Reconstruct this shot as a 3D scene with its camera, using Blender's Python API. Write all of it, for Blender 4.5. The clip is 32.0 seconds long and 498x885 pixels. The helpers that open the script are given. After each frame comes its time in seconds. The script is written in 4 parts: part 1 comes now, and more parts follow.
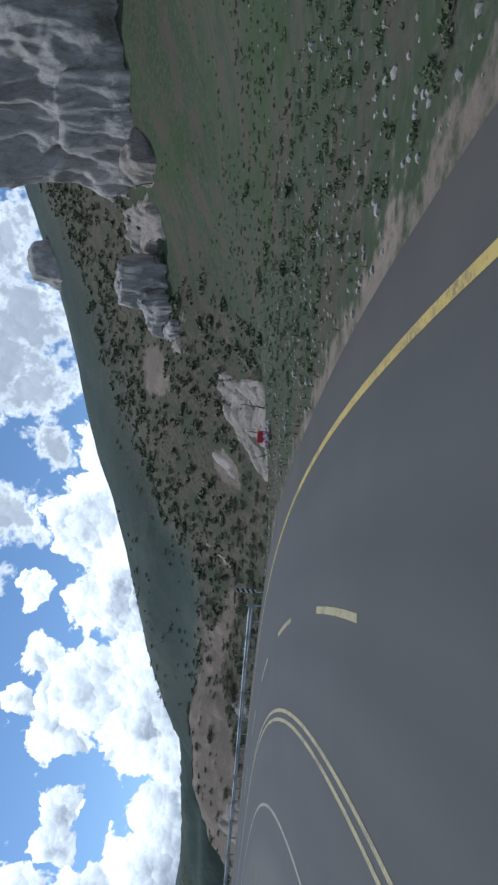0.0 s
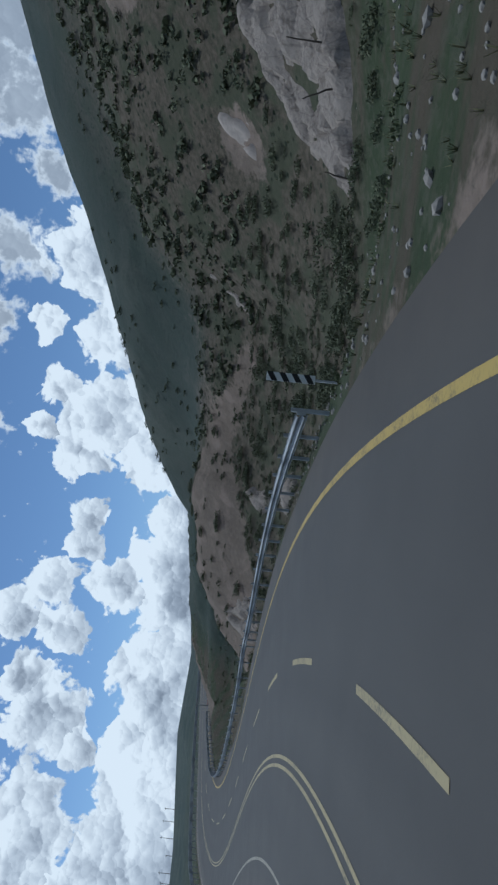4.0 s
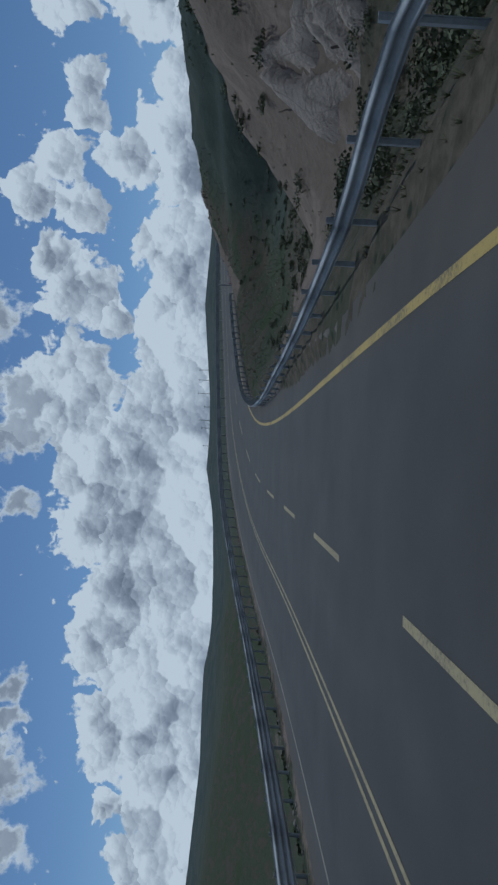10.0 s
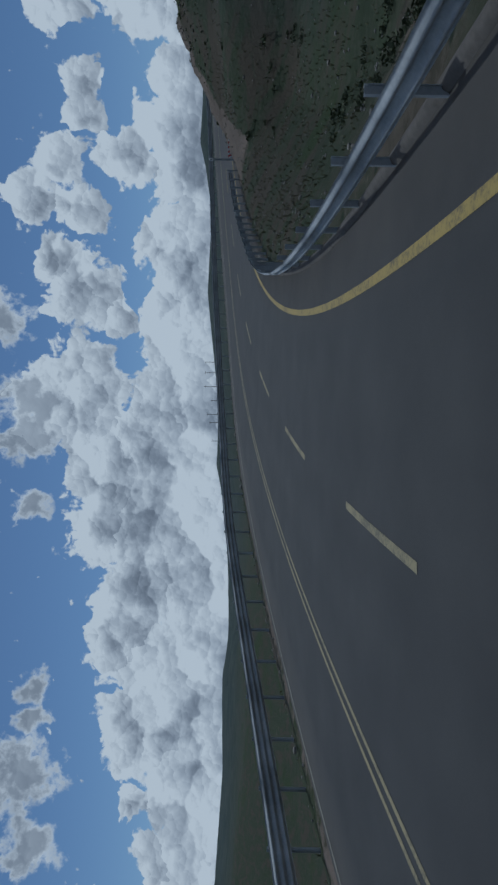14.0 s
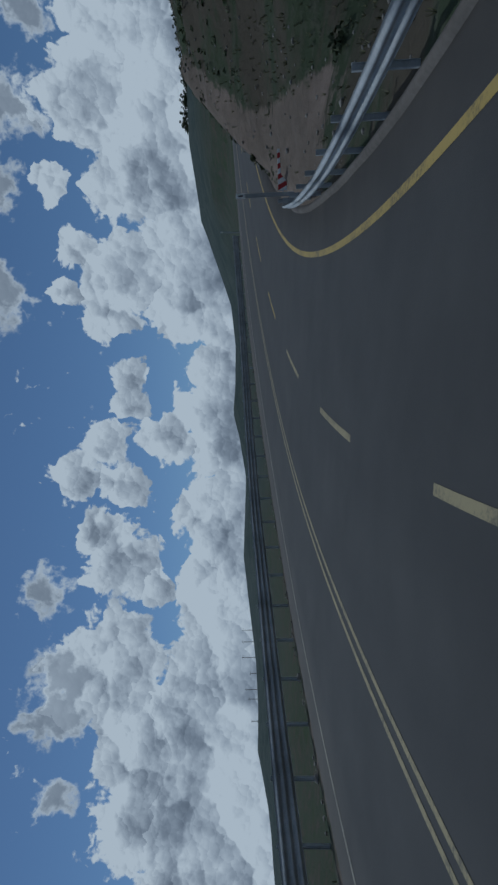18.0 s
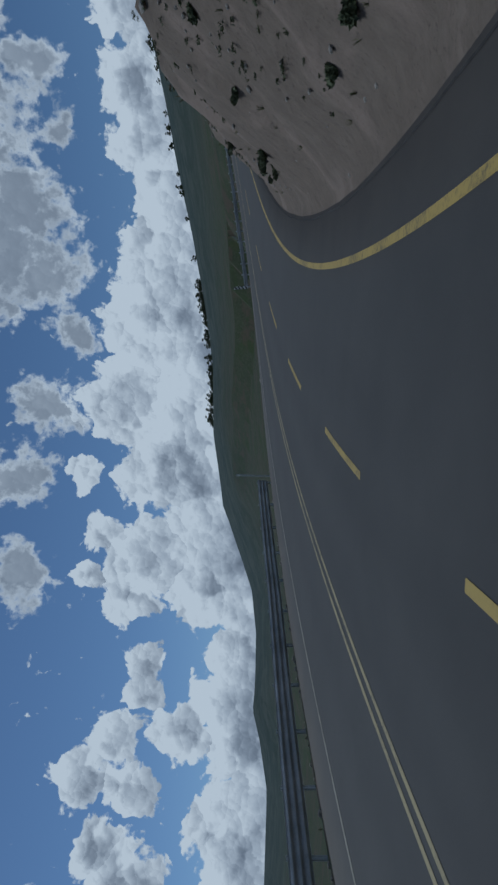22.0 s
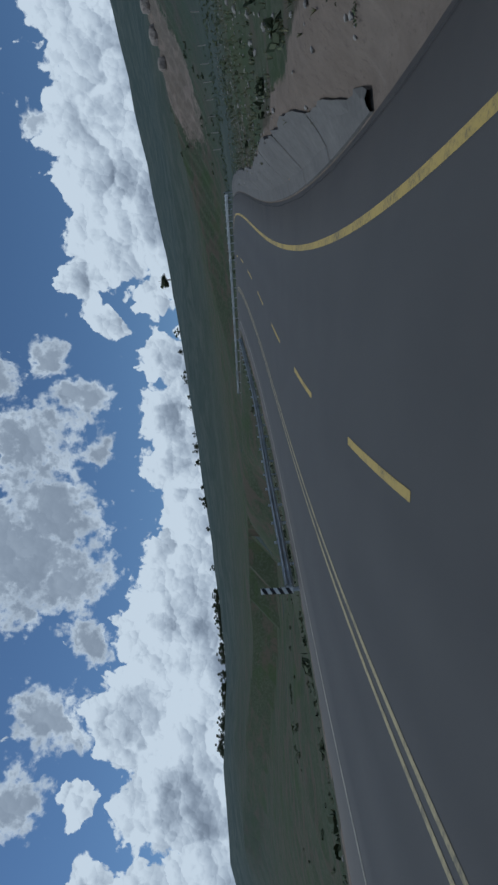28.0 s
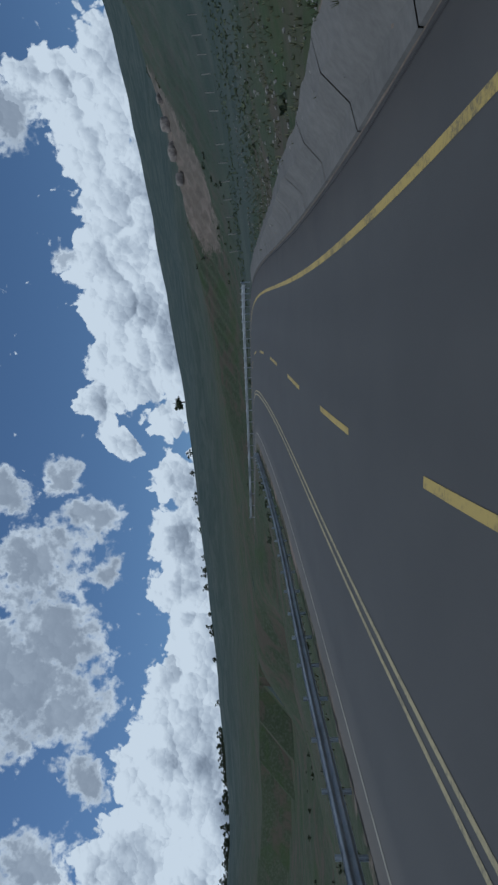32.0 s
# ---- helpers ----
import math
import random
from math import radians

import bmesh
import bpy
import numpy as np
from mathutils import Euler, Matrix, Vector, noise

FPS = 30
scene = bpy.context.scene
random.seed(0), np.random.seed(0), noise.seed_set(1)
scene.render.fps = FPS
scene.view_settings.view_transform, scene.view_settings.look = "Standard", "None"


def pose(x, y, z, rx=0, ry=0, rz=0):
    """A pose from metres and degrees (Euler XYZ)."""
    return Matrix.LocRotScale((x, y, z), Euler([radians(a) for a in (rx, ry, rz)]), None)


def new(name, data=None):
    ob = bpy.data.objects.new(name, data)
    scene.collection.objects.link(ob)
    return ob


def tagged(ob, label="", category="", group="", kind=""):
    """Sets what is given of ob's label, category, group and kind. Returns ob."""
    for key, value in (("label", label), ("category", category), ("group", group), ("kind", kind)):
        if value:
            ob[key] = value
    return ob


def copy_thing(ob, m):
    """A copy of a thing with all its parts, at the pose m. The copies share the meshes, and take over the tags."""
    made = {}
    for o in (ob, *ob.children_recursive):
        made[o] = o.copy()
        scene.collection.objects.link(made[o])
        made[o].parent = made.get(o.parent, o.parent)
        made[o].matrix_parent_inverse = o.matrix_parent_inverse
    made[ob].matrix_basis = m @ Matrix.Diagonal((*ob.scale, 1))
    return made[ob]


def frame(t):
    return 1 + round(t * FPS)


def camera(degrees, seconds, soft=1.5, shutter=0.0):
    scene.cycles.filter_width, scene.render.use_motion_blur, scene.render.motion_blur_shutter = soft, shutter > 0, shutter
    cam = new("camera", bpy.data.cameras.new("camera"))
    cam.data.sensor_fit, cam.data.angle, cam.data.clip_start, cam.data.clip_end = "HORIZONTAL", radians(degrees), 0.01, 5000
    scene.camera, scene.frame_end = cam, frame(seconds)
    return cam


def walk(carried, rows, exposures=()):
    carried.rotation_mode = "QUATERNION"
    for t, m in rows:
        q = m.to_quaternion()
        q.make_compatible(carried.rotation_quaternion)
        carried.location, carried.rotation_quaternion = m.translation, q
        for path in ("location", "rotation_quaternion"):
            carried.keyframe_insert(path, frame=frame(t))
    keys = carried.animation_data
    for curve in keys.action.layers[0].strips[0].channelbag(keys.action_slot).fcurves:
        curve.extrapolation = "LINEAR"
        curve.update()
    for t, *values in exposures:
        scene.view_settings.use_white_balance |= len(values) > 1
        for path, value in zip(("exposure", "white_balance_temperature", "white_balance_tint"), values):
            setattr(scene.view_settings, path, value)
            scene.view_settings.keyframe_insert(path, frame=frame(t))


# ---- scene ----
# ---- the camera and its way: a phone held sideways in a lorry's cab ----
cam = camera(40.3, 32.0, soft=2.5)
PATH = [  # seconds, x, y, z, yaw, pitch, lean
    (0.0, 0.000, 0.000, 2.100, 0.21, 1.78, 4.36),
    (0.5, -0.042, 2.842, 2.306, 2.14, 1.71, 5.02),
    (1.0, -0.186, 5.699, 2.505, 4.35, 1.53, 5.24),
    (1.5, -0.451, 8.566, 2.693, 6.96, 1.33, 5.67),
    (2.0, -0.856, 11.436, 2.868, 9.78, 1.07, 5.87),
    (2.5, -1.408, 14.302, 3.029, 12.72, 0.92, 5.91),
    (3.0, -2.113, 17.155, 3.176, 15.76, 0.76, 5.72),
    (3.5, -2.972, 19.988, 3.311, 18.73, 0.74, 5.81),
    (4.0, -3.992, 22.793, 3.437, 22.04, 0.76, 5.87),
    (4.5, -5.188, 25.555, 3.554, 25.56, 0.74, 5.81),
    (5.0, -6.563, 28.267, 3.660, 28.98, 0.67, 5.66),
    (5.5, -8.108, 30.929, 3.755, 31.98, 0.53, 5.46),
    (6.0, -9.805, 33.548, 3.840, 34.87, 0.34, 5.28),
    (6.5, -11.694, 36.095, 3.920, 39.11, 0.20, 5.24),
    (7.0, -13.795, 38.550, 4.002, 42.70, 0.04, 5.14),
    (7.5, -16.083, 40.924, 4.086, 45.98, -0.02, 5.11),
    (8.0, -18.552, 43.218, 4.168, 49.03, -0.34, 4.84),
    (8.5, -21.192, 45.436, 4.245, 51.66, -0.29, 4.44),
    (9.0, -23.983, 47.600, 4.317, 53.53, -0.31, 4.08),
    (9.5, -26.918, 49.732, 4.382, 55.35, -0.22, 3.62),
    (10.0, -30.011, 51.834, 4.438, 57.11, -0.29, 3.40),
    (10.5, -33.275, 53.913, 4.488, 58.71, -0.33, 3.34),
    (11.0, -36.712, 55.986, 4.535, 59.81, -0.41, 3.23),
    (11.5, -40.290, 58.090, 4.588, 60.02, -0.41, 2.73),
    (12.0, -43.959, 60.258, 4.660, 59.66, -0.25, 2.34),
    (12.5, -47.671, 62.485, 4.761, 59.34, -0.02, 1.84),
    (13.0, -51.388, 64.742, 4.900, 58.99, 0.31, 1.54),
    (13.5, -55.068, 67.019, 5.070, 58.39, 0.44, 1.35),
    (14.0, -58.679, 69.313, 5.261, 57.64, 0.53, 0.99),
    (14.5, -62.200, 71.621, 5.465, 56.73, 0.66, 0.54),
    (15.0, -65.615, 73.948, 5.682, 55.59, 0.91, 0.12),
    (15.5, -68.909, 76.302, 5.916, 54.15, 1.33, -0.12),
    (16.0, -72.068, 78.704, 6.175, 51.96, 1.93, -0.29),
    (16.5, -75.035, 81.227, 6.463, 47.96, 2.55, -0.96),
    (17.0, -77.765, 83.918, 6.773, 43.73, 2.98, -1.32),
    (17.5, -80.259, 86.761, 7.095, 39.61, 3.29, -1.43),
    (18.0, -82.515, 89.740, 7.418, 35.52, 3.45, -1.76),
    (18.5, -84.543, 92.833, 7.731, 31.87, 3.43, -2.48),
    (19.0, -86.366, 96.008, 8.022, 28.70, 3.25, -2.59),
    (19.5, -87.997, 99.240, 8.296, 25.64, 3.22, -2.73),
    (20.0, -89.434, 102.504, 8.564, 22.66, 3.44, -2.74),
    (20.5, -90.676, 105.774, 8.837, 19.74, 3.59, -2.78),
    (21.0, -91.730, 109.023, 9.111, 17.00, 3.29, -2.65),
    (21.5, -92.604, 112.231, 9.393, 14.24, 3.59, -2.60),
    (22.0, -93.312, 115.387, 9.694, 11.82, 4.19, -2.96),
    (22.5, -93.871, 118.490, 9.999, 9.31, 3.85, -3.07),
    (23.0, -94.287, 121.542, 10.288, 6.99, 3.67, -3.02),
    (23.5, -94.577, 124.529, 10.561, 4.80, 3.77, -3.16),
    (24.0, -94.747, 127.432, 10.822, 2.65, 3.83, -3.11),
    (24.5, -94.809, 130.218, 11.070, 0.60, 3.96, -3.07),
    (25.0, -94.774, 132.858, 11.304, -1.42, 3.99, -3.23),
    (25.5, -94.650, 135.336, 11.522, -3.58, 4.05, -2.99),
    (26.0, -94.445, 137.647, 11.724, -5.86, 3.99, -2.74),
    (26.5, -94.167, 139.800, 11.911, -8.14, 3.87, -2.63),
    (27.0, -93.827, 141.812, 12.086, -10.35, 3.83, -2.66),
    (27.5, -93.435, 143.700, 12.256, -12.37, 4.00, -2.83),
    (28.0, -93.001, 145.487, 12.431, -14.17, 4.35, -3.12),
    (28.5, -92.532, 147.194, 12.610, -15.84, 4.43, -3.38),
    (29.0, -92.033, 148.842, 12.795, -17.18, 4.50, -3.34),
    (29.5, -91.509, 150.442, 12.981, -18.46, 4.52, -3.34),
    (30.0, -90.960, 151.999, 13.168, -19.76, 4.60, -3.26),
    (30.5, -90.389, 153.507, 13.351, -21.08, 4.69, -3.20),
    (31.0, -89.802, 154.961, 13.523, -22.22, 4.68, -3.15),
    (31.5, -89.205, 156.357, 13.680, -23.47, 4.67, -2.95),
    (32.0, -88.599, 157.692, 13.823, -24.56, 4.76, -2.83),
]


def carried_pose(x, y, z, yaw, pitch, lean):
    return pose(x, y, z, 90 + pitch, 0, yaw) @ pose(0, 0, 0, 0, 0, lean - 90)


walk(cam, [(row[0], carried_pose(*row[1:])) for row in PATH], exposures=[(0.0, 0.18, 5450, 5), (3.0, -0.20, 5330, 4), (6.0, -0.62, 5310, 3), (9.0, -0.86, 5250, 3), (13.0, -0.98, 5220, 3), (16.0, -1.18, 5200, 2), (20.0, -1.16, 5200, 2), (22.0, -0.98, 5220, 3), (24.5, -0.80, 5250, 3), (32.0, -0.66, 5290, 4)])

# ---- light: a high sun to the west over scattered cumulus ----
SUN_AZ, SUN_EL = 62.0, 58.0   # degrees left of north, and up
sun = new("sun", bpy.data.lights.new("sun", "SUN"))
sun.data.energy, sun.data.angle, sun.data.color = 2.35, radians(0.6), (1.0, 0.95, 0.88)
sun.matrix_world = pose(0, 0, 60, 90 - SUN_EL, 0, SUN_AZ + 180)


def node(tree, kind, inputs=(), **settings):
    n = tree.nodes.new(kind)
    if "operation" in settings:
        n.operation = settings["operation"]
    if "use_clamp" in settings:
        n.use_clamp = settings["use_clamp"]
    if "interpolation_type" in settings:
        n.interpolation_type = settings["interpolation_type"]
    if "data_type" in settings:
        n.data_type = settings["data_type"]
    if "blend_type" in settings:
        n.blend_type = settings["blend_type"]
    if "feature" in settings:
        n.feature = settings["feature"]
    if "attribute_name" in settings:
        n.attribute_name = settings["attribute_name"]
    for key, value in dict(inputs).items():
        if isinstance(value, bpy.types.NodeSocket):
            tree.links.new(value, n.inputs[key])
        else:
            n.inputs[key].default_value = value
    return n


def maths(tree, op, a, b=0.0, c=0.0, clamp=False):
    return node(tree, "ShaderNodeMath", {0: a, 1: b, 2: c}, operation=op, use_clamp=clamp).outputs[0]


def ramp(tree, value, stops, smooth="LINEAR"):
    n = node(tree, "ShaderNodeValToRGB", {0: value})
    n.color_ramp.interpolation = smooth
    els = n.color_ramp.elements
    while len(els) < len(stops):
        els.new(1.0)
    for el, (at, col) in zip(els, stops):
        el.position = at
        el.color = (*col, 1) if isinstance(col, tuple) else (col, col, col, 1)
    return n.outputs[0]


def step(tree, value, lo, hi):
    return node(tree, "ShaderNodeMapRange", {"Value": value, "From Min": lo, "From Max": hi}, interpolation_type="SMOOTHSTEP").outputs[0]


def blend(tree, fac, a, b, mode="MIX"):
    n = node(tree, "ShaderNodeMix", {0: fac, 6: a, 7: b}, data_type="RGBA", blend_type=mode)
    return n.outputs[2]


def noise_at(tree, vec, scale, detail=4.0, rough=0.55, warp=0.0):
    return node(tree, "ShaderNodeTexNoise", {"Vector": vec, "Scale": scale, "Detail": detail, "Roughness": rough, "Distortion": warp}).outputs[0]


# cumulus heads: bearing left of north, height and radius, in degrees
HEADS_EAST = [(-53.9, 16.9, 2.6), (-51.1, 14.7, 3.5), (-45.9, 13.5, 3.8), (-40.8, 14.7, 3.3), (-36.3, 14.4, 3.4), (-31.6, 14.4, 3.2), (-28.5, 17.0, 1.8), (-25.0, 15.4, 1.2),
              (-26.7, 11.6, 1.2), (-21.8, 11.4, 1.9), (-17.0, 11.1, 2.3), (-12.2, 10.8, 2.3), (-8.5, 10.4, 2.3), (-4.1, 11.3, 2.4), (1.0, 12.6, 2.5)]
HEADS_NORTH = [(-10.1, 11.1, 1.1), (-7.6, 9.9, 2.7), (-1.9, 11.1, 3.3), (7.7, 14.5, 3.6), (3.9, 11.9, 2.6), (8.0, 9.6, 3.2), (13.4, 11.9, 3.5), (14.0, 17.8, 1.3), (18.9, 16.4, 1.6), (22.3, 17.5, 0.9),
               (21.0, 12.9, 3.2), (18.3, 9.4, 2.4), (24.1, 8.8, 2.8), (24.3, 14.4, 1.9), (29.2, 13.2, 1.2), (32.0, 13.2, 1.2), (34.5, 10.5, 2.2), (28.5, 6.6, 1.5), (32.7, 7.2, 2.2), (36.5, 5.9, 2.3),
               (35.2, 15.0, 1.9), (37.9, 17.6, 2.1), (39.3, 14.1, 1.5), (42.8, 16.1, 1.7), (42.1, 6.4, 2.0), (45.9, 5.6, 1.9), (47.5, 8.2, 1.7)]
HEADS_WEST = [(45.4, 14.5, 3.1), (47.0, 12.1, 1.4), (54.0, 14.7, 4.5), (46.7, 8.0, 1.8), (50.4, 6.7, 2.4), (55.1, 5.8, 2.7), (58.7, 4.1, 1.8), (60.3, 12.2, 3.3), (56.8, 9.4, 1.8), (64.9, 12.4, 2.7),
              (65.0, 9.3, 3.5), (63.4, 5.4, 3.1), (70.2, 9.5, 3.5), (69.9, 5.6, 3.6), (73.6, 10.6, 2.5), (76.4, 7.0, 4.1), (73.8, 3.3, 2.4), (80.3, 9.6, 2.3), (41.0, 7.4, 2.2), (45.1, 6.2, 2.0),
              (81.2, 8.4, 3.1), (84.3, 5.3, 2.6), (85.6, 9.0, 1.2), (88.9, 7.0, 1.3), (88.5, 4.5, 2.3)]
GREY_CLOUDS = [(-52.0, 20.5, 2.2), (-41.4, 18.5, 0.8), (-21.1, 24.9, 1.5), (-22.3, 20.1, 1.3), (-15.1, 22.1, 3.1), (-18.8, 18.0, 1.4), (-14.4, 17.0, 1.1), (-5.8, 23.5, 5.4), (-8.9, 20.7, 3.0), (-3.4, 19.6, 2.5),
               (1.7, 17.6, 1.5), (7.9, 20.6, 2.2), (13.7, 22.8, 2.2), (22.4, 23.0, 2.2), (54.3, 18.4, 2.2), (57.6, 18.6, 2.1), (47.8, 20.0, 1.5), (63.5, 18.0, 1.3), (84.4, 17.1, 2.1), (88.9, 15.7, 1.5),
               (77.7, 16.9, 0.9), (80.2, 16.4, 0.7), (92.6, 12.0, 1.0)]

# height, in degrees, up to which the bank is mostly closed, by bearing
BANK_FILL = [(-180, 10), (-57, 14.5), (-45, 13.5), (-30, 13.5), (-25, 11.5), (-12, 10.5), (-4, 11), (2, 11.5), (8, 12), (14, 11.5), (21, 10.5), (27, 8.5), (36, 7.5), (41, 8.5), (47, 7.5), (54, 9.5), (60, 10.5), (70, 9.5), (80, 8), (90, 5.5), (180, 8)]


def make_sky():
    world = bpy.data.worlds.new("sky")
    scene.world = world
    world.use_nodes = True
    t = world.node_tree
    t.nodes.clear()
    air = node(t, "ShaderNodeTexSky")
    air.sky_type, air.sun_disc, air.sun_elevation, air.sun_rotation = "NISHITA", False, radians(SUN_EL), radians(-SUN_AZ)
    air.altitude, air.dust_density = 1800.0, 0.6
    way = node(t, "ShaderNodeTexCoord").outputs["Generated"]
    x, y, z = node(t, "ShaderNodeSeparateXYZ", {0: way}).outputs
    bearing = maths(t, "MULTIPLY", maths(t, "ARCTAN2", maths(t, "MULTIPLY", x, -1.0), y), 180 / math.pi)
    height = maths(t, "MULTIPLY", maths(t, "ARCSINE", z), 180 / math.pi)
    spot = node(t, "ShaderNodeCombineXYZ", {0: bearing, 1: height, 2: 0.0}).outputs[0]

    def shifted(p, scale, amount):
        n = node(t, "ShaderNodeTexNoise", {"Vector": p, "Scale": scale, "Detail": 3.0, "Roughness": 0.55}).outputs[1]
        off = node(t, "ShaderNodeVectorMath", {0: n, 1: (0.5, 0.5, 0.5)}, operation="SUBTRACT").outputs[0]
        return node(t, "ShaderNodeVectorMath", {0: p, 1: node(t, "ShaderNodeVectorMath", {0: off, "Scale": amount}, operation="SCALE").outputs[0]}, operation="ADD").outputs[0]

    bent = shifted(shifted(spot, 0.24, 4.2), 1.0, 1.1)
    flat = node(t, "ShaderNodeVectorMath", {0: bent, 1: (1.0, 1.0, 0.0)}, operation="MULTIPLY").outputs[0]
    up = node(t, "ShaderNodeSeparateXYZ", {0: flat}).outputs[1]

    def heads(clouds, best, lean):
        """How deep a point lies in the nearest head, and how high on it."""
        for b, h, r in clouds:
            away = node(t, "ShaderNodeVectorMath", {0: flat, 1: (b, h, 0.0)}, operation="DISTANCE").outputs["Value"]
            inside = maths(t, "MULTIPLY_ADD", away, -1 / (r * 1.18 + 0.40), 1.0)
            if lean is not None:
                wins = maths(t, "GREATER_THAN", inside, best)
                own_lean = maths(t, "MULTIPLY_ADD", up, 1 / r, -h / r)
                lean = node(t, "ShaderNodeMix", {0: wins, 2: lean, 3: own_lean}, data_type="FLOAT").outputs[0]
            best = maths(t, "SMOOTH_MAX", best, inside, 0.25)
        return best, lean

    wide = noise_at(t, spot, 0.16, 3.0, 0.5)
    fill = ramp(t, maths(t, "MULTIPLY_ADD", bearing, 1 / 360, 0.5), [((b + 180) / 360, h / 20) for b, h in BANK_FILL])
    low = maths(t, "MULTIPLY_ADD", maths(t, "MULTIPLY_ADD", fill, 20.0, maths(t, "MULTIPLY", height, -1.0)), 0.2, maths(t, "MULTIPLY_ADD", wide, 2.6, -1.22))
    around = step(t, maths(t, "ABSOLUTE", maths(t, "SUBTRACT", bearing, 18.0)), 78.0, 88.0)
    bank = maths(t, "MULTIPLY_ADD", height, -0.05, maths(t, "MULTIPLY_ADD", wide, 3.0, -0.75))
    low = maths(t, "MAXIMUM", low, maths(t, "MULTIPLY", bank, around))
    best, lean = heads(HEADS_EAST + HEADS_NORTH + HEADS_WEST, low, 0.0)
    grey, _ = heads([(b, h, r * 1.3 - 0.1) for b, h, r in GREY_CLOUDS], -1.0, None)
    over = maths(t, "MULTIPLY", step(t, height, 25.5, 30.0), maths(t, "MULTIPLY_ADD", noise_at(t, spot, 0.05, 3.0, 0.5), 3.0, -1.2))
    grey = maths(t, "MAXIMUM", grey, maths(t, "SUBTRACT", over, maths(t, "SUBTRACT", 1.0, step(t, height, 25.5, 30.0))))

    def knobs(scale, smooth):
        return node(t, "ShaderNodeTexVoronoi", {"Vector": flat, "Scale": scale, "Smoothness": smooth}, feature="SMOOTH_F1").outputs[0]

    crumble = maths(t, "ADD", maths(t, "MULTIPLY_ADD", knobs(0.55, 0.4), -0.34, 0.10), maths(t, "MULTIPLY_ADD", knobs(1.7, 0.5), -0.22, 0.07))
    crumble = maths(t, "ADD", crumble, maths(t, "MULTIPLY_ADD", noise_at(t, spot, 2.2, 5.0, 0.62), 0.24, -0.13))
    deep, murk = maths(t, "ADD", best, crumble), maths(t, "ADD", grey, maths(t, "MULTIPLY", step(t, grey, -0.45, 0.0), maths(t, "MULTIPLY_ADD", noise_at(t, spot, 0.7, 5.0, 0.6), 1.2, maths(t, "SUBTRACT", crumble, 0.62))))
    cover = maths(t, "MAXIMUM", step(t, deep, 0.03, 0.12), step(t, murk, 0.0, 0.34))

    def lobes(scale, bend):
        """How far a point lies to the sunny side of its own small head."""
        p = shifted(spot, scale * 1.3, bend / scale)
        p = node(t, "ShaderNodeVectorMath", {0: p, 1: (1.0, 1.0, 0.0)}, operation="MULTIPLY").outputs[0]
        cells = node(t, "ShaderNodeTexVoronoi", {"Vector": p, "Scale": scale, "Smoothness": 0.14}, feature="SMOOTH_F1")
        away = node(t, "ShaderNodeVectorMath", {0: p, 1: cells.outputs["Position"]}, operation="SUBTRACT").outputs[0]
        return maths(t, "MULTIPLY", node(t, "ShaderNodeVectorMath", {0: away, 1: (0.35, 0.94, 0.0)}, operation="DOT_PRODUCT").outputs["Value"], scale)

    small = maths(t, "ADD", maths(t, "MULTIPLY", lobes(0.22, 1.2), 0.34), maths(t, "ADD", maths(t, "MULTIPLY", lobes(0.62, 1.1), 0.18), maths(t, "MULTIPLY", lobes(1.6, 1.1), 0.11)))
    thick = step(t, deep, 0.10, 0.75)
    soft = maths(t, "MULTIPLY_ADD", step(t, murk, 0.05, 0.4), -0.75, 1.0)
    lit = maths(t, "ADD", maths(t, "MULTIPLY", small, soft), maths(t, "MULTIPLY_ADD", lean, 0.16, 0.84))
    lit = maths(t, "SUBTRACT", lit, maths(t, "MULTIPLY", thick, maths(t, "MULTIPLY_ADD", step(t, noise_at(t, spot, 0.15, 4.0, 0.55), 0.44, 0.62), 0.36, maths(t, "MULTIPLY_ADD", lean, -0.14, 0.04))))
    lit = maths(t, "SUBTRACT", lit, maths(t, "MULTIPLY", step(t, murk, 0.12, 0.55), 0.46))
    lit = maths(t, "ADD", lit, maths(t, "MULTIPLY_ADD", noise_at(t, spot, 0.5, 6.0, 0.6), maths(t, "MULTIPLY", soft, 0.5), maths(t, "MULTIPLY", soft, -0.25)))
    tone = ramp(t, lit, [(0.12, (0.27, 0.29, 0.33)), (0.36, (0.42, 0.44, 0.48)), (0.62, (0.68, 0.69, 0.71)), (0.90, (1.0, 0.985, 0.96))])
    clear = node(t, "ShaderNodeBackground", {"Color": air.outputs[0], "Strength": 0.1})
    cloud = node(t, "ShaderNodeBackground", {"Color": tone, "Strength": 1.04})
    mixed = node(t, "ShaderNodeMixShader", {0: cover, 1: clear.outputs[0], 2: cloud.outputs[0]})
    node(t, "ShaderNodeOutputWorld", {0: mixed.outputs[0]})


make_sky()

# ---- materials ----
def material(name, rough=0.8, metal=0.0, spec=0.3):
    m = bpy.data.materials.new(name)
    m.use_nodes = True
    t = m.node_tree
    b = t.nodes["Principled BSDF"]
    b.inputs["Roughness"].default_value = rough
    b.inputs["Metallic"].default_value = metal
    b.inputs["Specular IOR Level"].default_value = spec
    return m, t, b


def bump(t, b, value, strength=0.5, distance=0.02):
    n = node(t, "ShaderNodeBump", {"Height": value, "Strength": strength, "Distance": distance})
    t.links.new(n.outputs[0], b.inputs["Normal"])


def place(t):
    return node(t, "ShaderNodeNewGeometry").outputs["Position"]


def own(t):
    return node(t, "ShaderNodeTexCoord").outputs["Object"]


def attr(t, name):
    return node(t, "ShaderNodeAttribute", attribute_name=name).outputs["Fac"]


